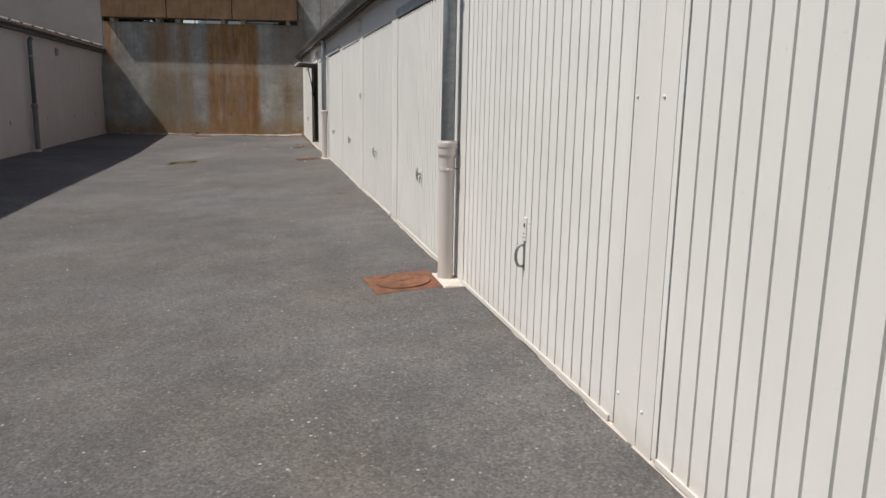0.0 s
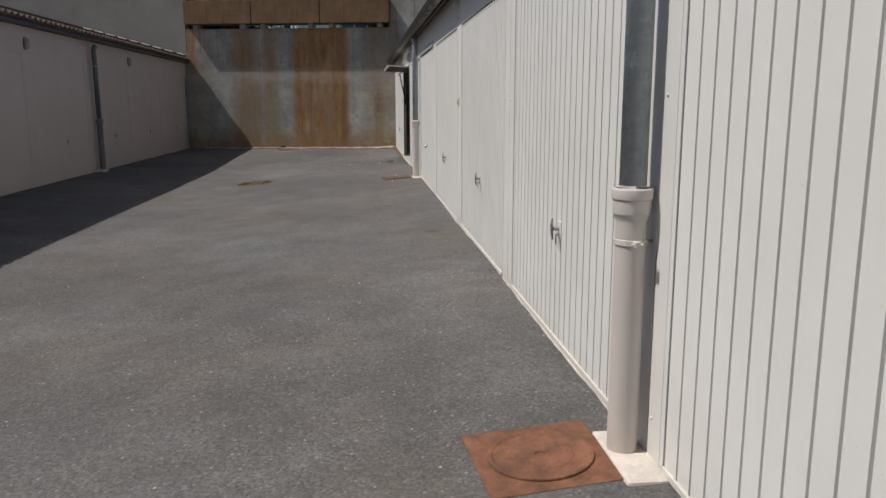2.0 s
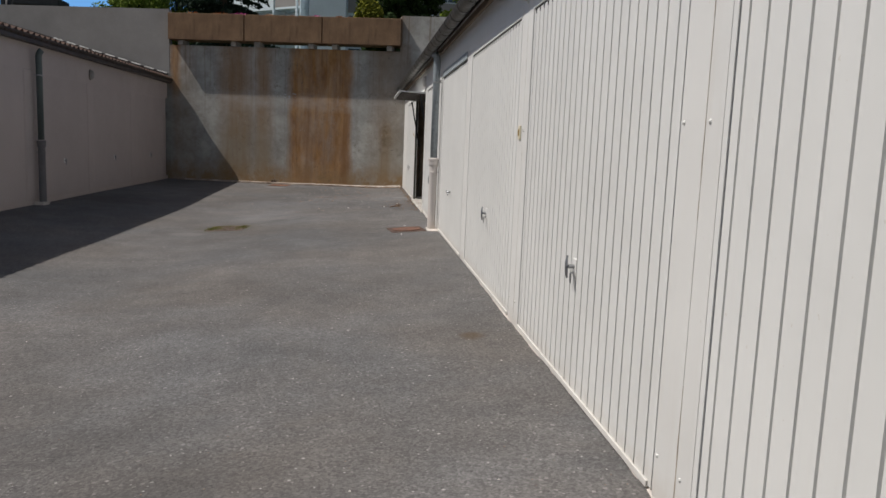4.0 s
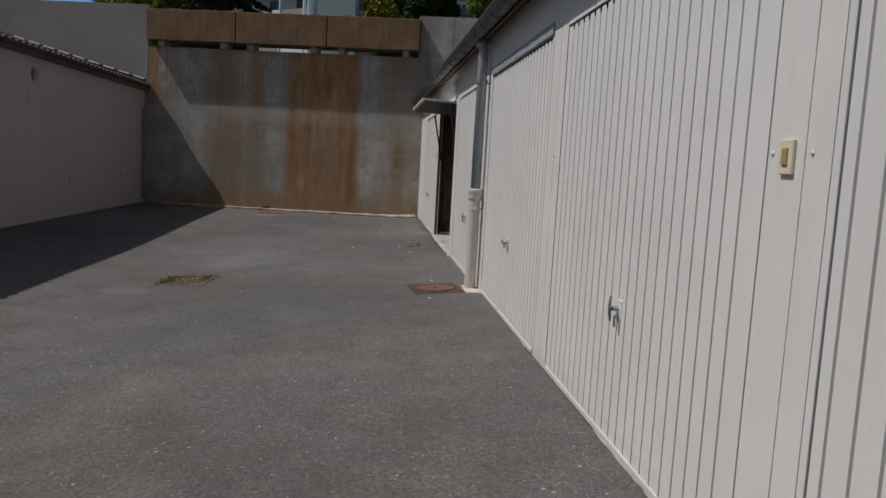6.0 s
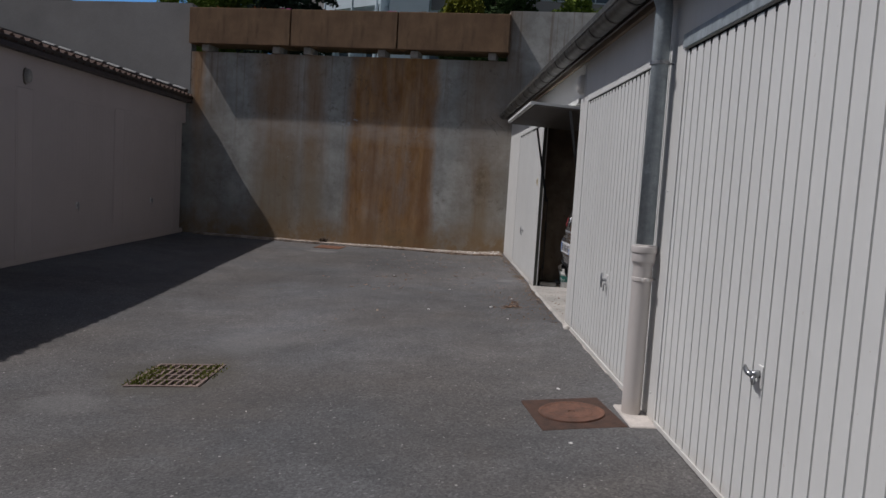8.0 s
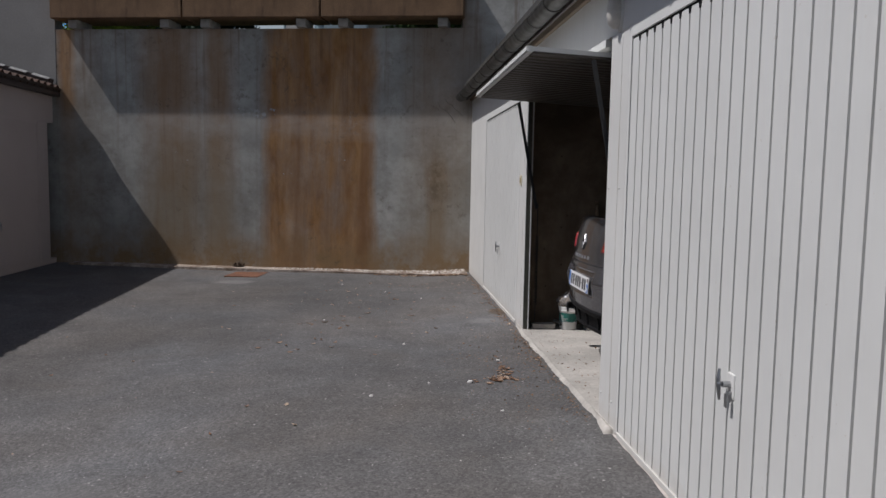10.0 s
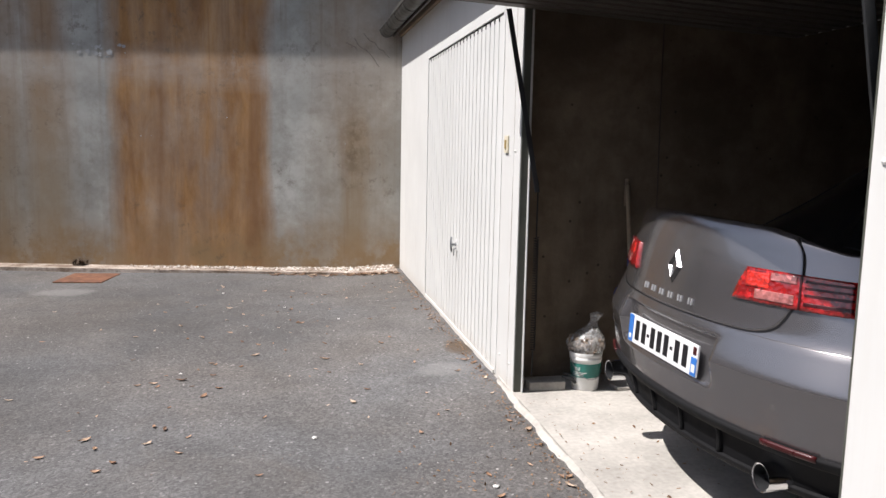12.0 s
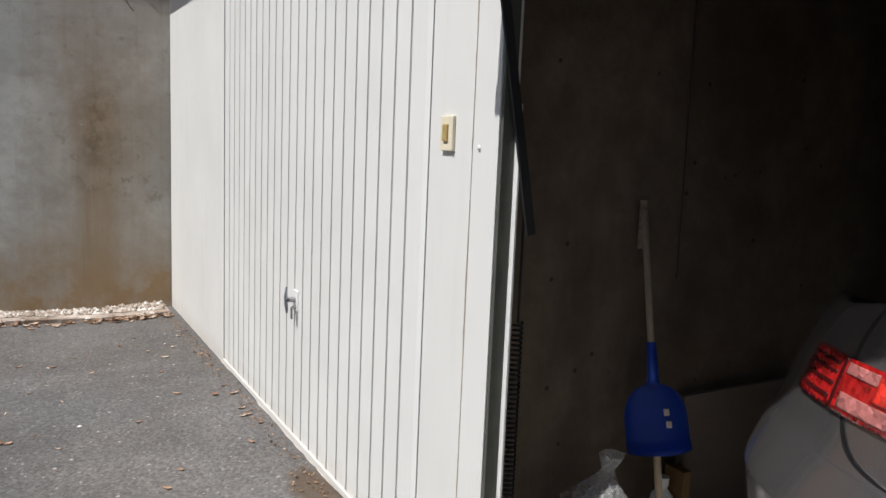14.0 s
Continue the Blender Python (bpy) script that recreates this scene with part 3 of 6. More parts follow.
def planter(x0, x1):
    """A long concrete trough with soil, on two feet on the wall's top."""
    mid = (x0 + x1) / 2
    turn = math.degrees(math.atan(-0.19))
    at = pose(mid, end_y(mid) - 0.215, 3.50, 0, 0, turn)
    p = thing("planter", "long brown aggregate concrete planter on the wall's top", "planter", at, "planters on the wall")
    h = (x1 - x0) / 2 / math.cos(radians(turn)) - 0.012
    bm = bmesh.new()
    z0, z1, d, t = 0.125, 0.80, 0.62, 0.06
    box(bm, -h, h, 0, t, z0, z1, 0.012)
    box(bm, -h, h, d - t, d, z0, z1, 0.012)
    box(bm, -h, -h + t, t, d - t, z0 + 0.002, z1 - 0.002)
    box(bm, h - t, h, t, d - t, z0 + 0.002, z1 - 0.002)
    box(bm, -h + t, h - t, t, d - t, z0 + 0.004, z0 + 0.06)
    part("trough", bm, "planter", p)
    part("soil", slab(-h + t, h - t, t, d - t, z0 + 0.06, z1 - 0.05), "soil", p, "dark soil")
    for x in (-h + 0.30, h - 0.30):
        part("foot", slab(x - 0.07, x + 0.07, 0.09, 0.5, 0.0, 0.123, 0.008), "block", p, "grey concrete foot")
    return p


STEP = (PR - PL) / 3
for i in range(3):
    planter(PL + STEP * i, PL + STEP * (i + 1))


def tuft(name, label, category, at, rx, ry, rz, count, size, material, seed, group=""):
    """A low plant of many small leaves."""
    r = random.Random(seed)
    verts, faces = [], []
    for _ in range(count):
        u = Vector((r.gauss(0, 1), r.gauss(0, 1), abs(r.gauss(0, 1)))).normalized() * r.random() ** 0.4
        c = Vector((u.x * rx, u.y * ry, u.z * rz))
        a = Vector((r.gauss(0, 1), r.gauss(0, 1), r.gauss(0, 1))).normalized()
        b = a.orthogonal().normalized()
        s = size * (0.6 + 0.8 * r.random())
        k = len(verts)
        verts += [tuple(c - a * s), tuple(c + b * s * 0.45), tuple(c + a * s), tuple(c - b * s * 0.45)]
        faces.append((k, k + 1, k + 2, k + 3))
    ob = joined(name, verts, faces, material)
    ob.matrix_basis = at
    return tagged(ob, label, category, group)


for i, x in enumerate((-4.2, -3.5, -2.95, -2.1, -1.5, -0.95, -0.3, 0.3)):
    tuft("bedding_plant", "low magenta flowering plant in a planter" if i in (2, 5) else "low dry orange flowering plant in a planter", "plant", pose(x, end_y(x) + 0.18, 4.22), 0.36, 0.2, 0.16, 260, 0.045, "magenta" if i in (2, 5) else "flower", 20 + i, "bedding plants")
tuft("shrub", "yellow-green leafy shrub in a planter", "shrub", pose(0.42, end_y(0.42) + 0.2, 4.22), 0.42, 0.26, 0.66, 1500, 0.05, "shrub", 41)
tuft("shrub", "small green shrub in a planter", "shrub", pose(0.98, end_y(0.98) + 0.2, 4.22), 0.2, 0.2, 0.3, 400, 0.045, "leaf_dark", 42)


# ---------------------------------------------------------------- garage doors
RIBS, RIB = 23, 0.1033
HALF = RIBS * RIB / 2
WHOLE = [-HALF + i * RIB for i in range(1, RIBS)]           # grooves with a whole rib at both edges
SPLIT = [i * RIB for i in range(-(RIBS // 2), RIBS // 2 + 1)]  # grooves with half a rib at both edges
JAMB = 1.225               # outer edge of the door's frame
HEAD = 2.06


def leaf_mesh(grooves=WHOLE, depth=0.017, groove=0.0135, back=0.025, height=(0.026, 2.058)):
    """Pressed sheet steel with narrow upright grooves."""
    g = groove / 2
    line = [(0.0, -HALF)]
    for y in grooves:
        line += [(0.0, y - g), (depth, y - g * 0.75), (depth, y + g * 0.75), (0.0, y + g)]
    line.append((0.0, HALF))
    bm = bmesh.new()
    z0, z1 = height
    cols = [[bm.verts.new((x, y, z)) for z in (z0, z1)] for x, y in line]
    for a, b in zip(cols, cols[1:]):
        bm.faces.new((a[0], b[0], b[1], a[1]))
    rear = [[bm.verts.new((back, y, z)) for z in (z0, z1)] for y in (-HALF, HALF)]
    bm.faces.new((rear[0][0], rear[1][0], rear[1][1], rear[0][1]))
    for k in (0, 1):
        bm.faces.new([c[k] for c in cols] + [rear[1][k], rear[0][k]])
    bm.faces.new((cols[0][0], cols[0][1], rear[0][1], rear[0][0]))
    bm.faces.new((cols[-1][0], cols[-1][1], rear[1][1], rear[1][0]))
    return bm


def t_handle(parent):
    """A rose, a T lever hanging askew and the key in its lock."""
    bm = bmesh.new()
    box(bm, -0.006, 0.010, -0.030, 0.030, 0.585, 0.675, 0.006)
    h = part("handle", bm, "white", parent, "worn white handle plate")
    bm = bmesh.new()
    tube(bm, [(-0.002, 0, 0.635), (-0.034, 0, 0.635)], 0.011, 10)
    tube(bm, [(-0.034, 0.028, 0.685), (-0.040, 0.020, 0.65), (-0.040, 0.014, 0.615), (-0.034, 0.020, 0.575)], [0.005, 0.008, 0.008, 0.005], 8)
    tube(bm, [(-0.034, 0.0, 0.635), (-0.040, 0.016, 0.635)], 0.008, 8)
    part("lever", bm, "steel", h, "worn chrome lever")
    bm = bmesh.new()
    tube(bm, [(-0.004, -0.012, 0.61), (-0.024, -0.014, 0.605)], 0.005, 8)
    box(bm, -0.028, -0.022, -0.024, -0.004, 0.555, 0.606, 0.003)
    part("key", bm, "steel", h, "steel lock barrel")
    return h


def bar_handle(parent):
    """A lock plate above a D-shaped pull on a narrow back strip."""
    bm = bmesh.new()
    box(bm, -0.008, 0.008, -0.024, 0.024, 0.552, 0.68, 0.004)
    h = part("handle", bm, "white", parent, "white lock plate")
    bm = bmesh.new()
    box(bm, -0.0090, -0.006, -0.021, 0.021, 0.590, 0.593)
    box(bm, -0.0090, -0.006, -0.021, 0.021, 0.570, 0.573)
    part("groove", bm, "board", h, "fine dark groove")
    bm = bmesh.new()
    tube(bm, [(-0.006, 0.0, 0.636), (-0.0095, 0.0, 0.636)], 0.012, 14)
    part("keyhole", bm, "ink", h)
    bm = bmesh.new()
    arc = [(-0.004 - 0.044 * math.sin(math.pi * i / 14) ** 0.55, 0.004, 0.470 + 0.058 * math.cos(math.pi * i / 14)) for i in range(15)]
    tube(bm, arc, [0.0065 + 0.002 * math.sin(math.pi * i / 14) for i in range(15)], 10)
    part("pull_bar", bm, "steel", h, "rounded steel pull bar", True)
    bm = bmesh.new()
    box(bm, -0.005, 0.004, -0.009, 0.009, 0.392, 0.548, 0.003)
    part("back_strip", bm, "steel", h, "worn steel back strip")
    bm = bmesh.new()
    for y, z in ((0.052, 0.672), (0.050, 0.652), (-0.054, 0.655), (-0.050, 0.635)):
        lathe(bm, [(0.001, 0.004), (0.005, 0.003), (0.006, 0.0)], 8, (y, z, 0))
    bmesh.ops.transform(bm, matrix=Matrix(((0, 0, -1, 0), (1, 0, 0, 0), (0, 1, 0, 0), (0, 0, 0, 1))), verts=bm.verts)
    part("rivets", bm, "white", h, "painted rivets")
    return h


def lever_handle(parent):
    """A white plate with a chrome lever turned sideways."""
    bm = bmesh.new()
    box(bm, -0.006, 0.008, -0.022, 0.022, 0.57, 0.66, 0.006)
    h = part("handle", bm, "white", parent, "worn white handle plate")
    bm = bmesh.new()
    tube(bm, [(-0.004, 0, 0.625), (-0.022, 0, 0.625), (-0.038, 0.002, 0.624)], [0.016, 0.014, 0.013], 12)
    tube(bm, [(-0.036, -0.006, 0.618), (-0.042, 0.020, 0.624), (-0.042, 0.048, 0.634), (-0.036, 0.066, 0.642)], [0.009, 0.011, 0.010, 0.006], 10)
    tube(bm, [(-0.030, -0.002, 0.622), (-0.034, -0.008, 0.60), (-0.030, -0.006, 0.585)], [0.010, 0.009, 0.006], 10)
    part("lever", bm, "steel", h, "worn chrome lever", True)
    return h


def door_frame(d, material="door", proud=0.004):
    for s in (-1, 1):
        y0, y1 = sorted((s * (HALF + 0.006), s * JAMB))
        bm = slab(-proud, 0.07, y0, y1, 0.02, HEAD + (0.0735 if proud > 0.001 else 0.03), 0.002)
        part("jamb", bm, material, d)
    foot = HEAD + (0.012 if proud > 0.001 else -0.010)
    part("head_rail", slab(-proud, 0.07, -HALF - 0.004, HALF + 0.004, foot, HEAD + (0.0735 if proud > 0.001 else 0.034), 0.002), material, d)


def garage_door(name, label, at, handle, material="door", group="garage doors in the sunlit row", depth=0.017, inset=0.004, proud=0.0015, grooves=WHOLE):
    d = thing(name, label, "garage door", at, group)
    leaf = leaf_mesh(grooves, depth)
    bmesh.ops.translate(leaf, verts=leaf.verts, vec=(inset, 0, 0))
    part("leaf", leaf, material, d, "ribbed cream sheet-steel leaf")
    door_frame(d, material, proud)
    if depth > 0.01:
        part("bottom_rail", slab(-0.007, inset - 0.0005, -HALF, HALF, 0.010, 0.036, 0.003), material, d, "pale bead along the foot")
        # black wedges and a black strip stand in for shade below the head
        bm = bmesh.new()
        for y in grooves:
            prism(bm, [(y - 0.016, 2.0578), (y + 0.016, 2.0578), (y + 0.009, 2.034), (y - 0.009, 2.034)], 0, inset - 0.0012, inset + depth - 0.001)
        part("groove_stops", bm, "black", d, "black wedges for the shade at the grooves' upper ends")
        part("head_gap", slab(0.008, 0.03, -HALF, HALF, 2.0585, 2.0715), "black", d, "black strip for the shade in the gap under the head")
    h = handle(d)
    h.location = (inset, -0.075 if depth > 0.01 else 0.0, 0)
    return d


garage_door("garage_door", "closed cream ribbed steel garage door with a bent bar handle", pose(FACE, FIRST, 0), bar_handle)
lever_door = garage_door("garage_door", "closed cream ribbed steel garage door with a sideways lever", pose(FACE, FIRST + PITCH * 4, 0), lever_handle, grooves=SPLIT)
T_LABEL = "closed cream ribbed steel garage door with a T handle"
split_door = garage_door("garage_door", T_LABEL, pose(FACE, FIRST + PITCH, 0), t_handle, grooves=SPLIT)
copy_thing(split_door, pose(FACE, FIRST + PITCH * 2, 0))
for d in (split_door, lever_door):
    part("header_panel", slab(-0.014, -0.004, -JAMB, JAMB, 2.076, 2.150, 0.003), "zinc", d, "blue-grey metal strip over the door")
whole_door = garage_door("garage_door", T_LABEL, pose(FACE, FIRST + PITCH * 3, 0), t_handle)
SHIFT = {5: -0.055, 6: -0.045}     # where the row strays from its pitch
for k in (-2, -1, 5, 7):
    copy_thing(whole_door, pose(FACE, FIRST + PITCH * k + SHIFT.get(k, 0.0), 0))

# ---------------------------------------------------------------- right row: pillars, lintel, roof
RY0, RY1 = -4.0, end_y(FACE) - 0.01
row = thing("wall_east", "cream painted front of a row of garages", "wall", None, "", "structure")


def ragged_run(mid, z0, z1, seed):
    """A broken, uneven film of rust and dirt that follows an upright joint."""
    r = random.Random(seed)
    bm = bmesh.new()
    n = int((z1 - z0) / 0.012)
    rows = []
    for i in range(n + 1):
        z = z0 + (z1 - z0) * i / n
        a = noise.noise((seed * 1.7, z * 2.6, 2.0)) + 0.5 * noise.noise((seed * 0.9, z * 14.0, 5.0))
        w = max(0.0, 0.0006 + 0.0045 * a + 0.0012 * r.random())
        sway = 0.002 * noise.noise((seed * 2.1, z * 5.0, 9.0))
        rows.append((w, mid + sway, z))
    for (w, y, z), (w2, y2, z2) in zip(rows, rows[1:]):
        if w > 0.0004 and w2 > 0.0004:
            bm.faces.new([bm.verts.new(q) for q in ((FACE - 0.0006, y - w, z), (FACE - 0.0006, y + w, z), (FACE - 0.0006, y2 + w2, z2), (FACE - 0.0006, y2 - w2, z2))])
    return bm


def pillar(y0, y1, joint=True, top=HEAD + 0.0735, shade_sides=(0, 1)):
    mid = y0 + 0.125
    bm = bmesh.new()
    box(bm, FACE + 0.006, FACE + 0.055, y0 + 0.006, y1 - 0.006, -0.05, top)
    cuts = [y0 + 0.006, mid - 0.0022, mid + 0.0022, y1 - 0.006] if joint else [y0 + 0.006, y1 - 0.002]
    for a, b in zip(cuts[::2], cuts[1::2]):
        box(bm, FACE, FACE + 0.005, a, b, 0.0, top, 0.0015)
    p = part("pillar", bm, "pillar", row)
    # added black strips that make the gaps beside the frames look unlit
    for side in shade_sides:
        y = (y0 + 0.003, y1 - 0.003)[side]
        part("gap_seal", slab(FACE + 0.014, FACE + 0.05, y - 0.0035, y + 0.0035, 0.02, top), "black", p, "black strip for the shade in the gap beside the door frame")
    if joint:
        part("joint_stain", ragged_run(mid, 0.03, top - 0.02, int(y0 * 10)), "stain", p, "brown rust stain along the joint")
        for z in (0.16, 1.31):
            for y in (mid - 0.035, mid + 0.160):
                bm = bmesh.new()
                lathe(bm, [(0.001, 0.006), (0.006, 0.004), (0.008, 0.0)], 8)
                bmesh.ops.transform(bm, matrix=pose(FACE - 0.0005, y, z, 0, -90, 0), verts=bm.verts)
                part("screw", bm, "pillar", p)
    return p


for k in range(-2, 7):
    edge = FIRST + PITCH * k
    pillar(edge + JAMB + SHIFT.get(k, 0.0), edge + PITCH - JAMB + SHIFT.get(k + 1, 0.0), shade_sides={5: (0,), 6: (1,)}.get(k, (0, 1)))
pillar(FIRST + PITCH * 7 + JAMB, RY1, False, 2.543, (0,))
part("lintel", slab(FACE + 0.0005, FACE + 0.16, RY0, FIRST + PITCH * 7 + JAMB + 0.004, HEAD + 0.0745, 2.62), "pillar", row, "cream painted lintel")


def threshold(y0, y1, seed):
    """An uneven strip of cement along the doors' foot."""
    r = random.Random(seed)
    bm = bmesh.new()
    n = int((y1 - y0) / 0.07)
    rows = []
    for i in range(n + 1):
        y = y0 + (y1 - y0) * i / n
        x = FACE - 0.002 - 0.009 * noise.noise((y * 3.1, 1.0, seed)) - 0.006 * r.random()
        z = 0.012 + 0.008 * noise.noise((y * 5.0, 4.0, seed))
        rows.append([bm.verts.new(p) for p in ((x - 0.005, y, -0.04), (x, y, z - 0.012), (x + 0.018, y, z), (FACE + 0.10, y, z + 0.004), (FACE + 0.10, y, -0.04))])
    for a, b in zip(rows, rows[1:]):
        for k in range(4):
            bm.faces.new((a[k], b[k], b[k + 1], a[k + 1]))
    bm.faces.new(rows[0])
    bm.faces.new(rows[-1][::-1])
    part("threshold", bm, "cement", row, "crumbling pale cement threshold", True)


for k in range(-2, 8):
    if k != 6:
        y = FIRST + PITCH * k
        threshold(y - PITCH / 2 + 0.02, y + PITCH / 2 - 0.02, k + 5)

# roof, soffit and gutter, which fall a little towards the row's open end
def falling(ob):
    for v in ob.data.vertices:
        v.co.z += 0.005 * (v.co.y - 24.0) * min(max((7.4 - v.co.x) / 5.5, 0.0), 1.0)
    return ob


bm = bmesh.new()
prism(bm, [(1.30, 2.62), (1.30, 2.70), (7.4, 3.70), (7.4, 3.62)], 1, RY0, RY1)
falling(setting("roof", bm, "gutter", "shallow grey sheet roof over the garage row", "roof"))
bm = slab(1.325, 1.345, RY0, RY1, 2.46, 2.62, 0.003)
falling(part("fascia", bm, "brown_gutter", row, "dark timber fascia"))
falling(part("wall_plate", slab(FACE - 0.034, FACE - 0.0015, RY0, RY1, 2.455, 2.543, 0.003), "plate_timber", row, "dull brown timber plate under the soffit"))
falling(part("soffit", slab(1.347, FACE - 0.001, RY0, RY1, 2.545, 2.56), "lintel", row))
falling(part("drip_edge", slab(1.313, 1.324, RY0, RY1, 2.506, 2.510), "gutter", row, "grey drip edge behind the gutter"))
row_gutter = thing("rain_gutter", "weathered half-round zinc gutter along the eaves", "gutter")
bm = bmesh.new()
GX, GZ, GR = 1.252, 2.514, 0.070
outer = [(GX + GR * math.cos(a), GZ + GR * math.sin(a)) for a in [math.pi + math.pi * i / 12 for i in range(13)]]
inner = [(GX + (GR - 0.003) * math.cos(a), GZ + (GR - 0.003) * math.sin(a)) for a in [math.tau - math.pi * i / 12 for i in range(13)]]
prism(bm, outer + inner, 1, RY0, RY1 - 0.02)
tube(bm, [(GX - GR, RY0, GZ), (GX - GR, RY1 - 0.02, GZ)], 0.008, 8)
prism(bm, outer, 1, RY1 - 0.019, RY1 - 0.016)
prism(bm, outer, 1, RY0 - 0.004, RY0 - 0.001)
falling(part("channel", bm, "gutter", row_gutter, "", True))
y = RY0 + 0.4
while y < RY1 - 0.1:
    bm = bmesh.new()
    ring = [(GX + (GR + 0.001) * math.cos(a), GZ + (GR + 0.001) * math.sin(a)) for a in [math.pi + math.pi * i / 10 for i in range(11)]]
    rim = [(GX + (GR + 0.006) * math.cos(a), GZ + (GR + 0.006) * math.sin(a)) for a in [math.tau - math.pi * i / 10 for i in range(11)]]
    prism(bm, ring + rim, 1, y - 0.014, y + 0.014)
    falling(part("bracket", bm, "gutter", row_gutter))
    y += 0.55

# inside of the open garage and the shell of the row
OPEN = FIRST + PITCH * 6
setting("floor", slab(FACE - 0.005, 7.0, 18.99, 22.03, -0.05, 0.028), "slab", "pale worn concrete floor of the open garage", "floor")
edge_strip = bmesh.new()
er, rim = random.Random(15), []
for i in range(61):
    y = 19.0 + 3.02 * i / 60
    x = FACE - 0.022 - 0.035 * noise.noise((y * 2.3, 7.0, 1.0)) - 0.014 * er.random()
    rim.append([edge_strip.verts.new(p) for p in ((x - 0.012, y, -0.06), (x, y, 0.008 + 0.006 * er.random()), (x + 0.02, y, 0.026), (FACE - 0.004, y, 0.0285), (FACE - 0.004, y, -0.06))])
for a, b in zip(rim, rim[1:]):
    for k in range(4):
        edge_strip.faces.new((a[k], b[k], b[k + 1], a[k + 1]))
edge_strip.faces.new(rim[0])
edge_strip.faces.new(rim[-1][::-1])
setting("slab_edge", edge_strip, "slab", "chipped front edge of the garage's concrete floor", "floor", True)
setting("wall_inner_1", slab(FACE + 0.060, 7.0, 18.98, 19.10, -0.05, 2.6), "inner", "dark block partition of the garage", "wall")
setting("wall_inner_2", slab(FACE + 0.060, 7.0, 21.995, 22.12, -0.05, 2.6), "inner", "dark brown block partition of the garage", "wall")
# back wall and ceiling carry the garages' deep shade in their colour
setting("wall_back", slab(7.0, 7.2, RY0, RY1 - 0.3, -0.05, 3.60), "deep_shade", "back wall of the garage row", "wall")
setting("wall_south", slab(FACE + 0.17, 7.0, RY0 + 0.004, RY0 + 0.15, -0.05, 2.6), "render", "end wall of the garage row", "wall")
setting("ceiling", slab(2.05, 7.0, RY0 + 0.2, RY1 - 0.3, 2.602, 2.618), "deep_shade", "dark ceiling of the garages", "ceiling")


# ---------------------------------------------------------------- left row
lrow = thing("wall_west", "cream painted front of the opposite row of garages", "wall", None, "", "structure")
LY0, LY1 = -4.5, end_y(LEFT) - 0.015
LFIRST = 17.31
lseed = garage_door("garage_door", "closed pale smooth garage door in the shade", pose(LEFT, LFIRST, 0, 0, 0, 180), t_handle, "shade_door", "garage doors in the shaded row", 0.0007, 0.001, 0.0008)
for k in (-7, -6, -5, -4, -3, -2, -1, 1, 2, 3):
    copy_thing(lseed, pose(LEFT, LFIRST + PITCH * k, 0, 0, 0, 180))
for k in range(-8, 4):
    y0, y1 = LFIRST + PITCH * k + JAMB, LFIRST + PITCH * (k + 1) - JAMB
    y0, y1 = max(y0, LY0), min(y1, LY1)
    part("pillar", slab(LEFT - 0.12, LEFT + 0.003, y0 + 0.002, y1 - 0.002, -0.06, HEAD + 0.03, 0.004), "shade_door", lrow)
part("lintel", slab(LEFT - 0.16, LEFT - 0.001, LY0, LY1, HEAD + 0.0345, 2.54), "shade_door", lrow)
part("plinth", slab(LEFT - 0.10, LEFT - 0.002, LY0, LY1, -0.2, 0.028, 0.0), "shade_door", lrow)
setting("wall_west_back", slab(-15.0, -14.8, LY0, LY1, -0.1, 2.6), "render", "back wall of the opposite row", "wall")
setting("wall_west_south", slab(-14.79, LEFT - 0.17, LY0 + 0.004, LY0 + 0.2, -0.1, 2.5), "render", "end wall of the opposite row", "wall")


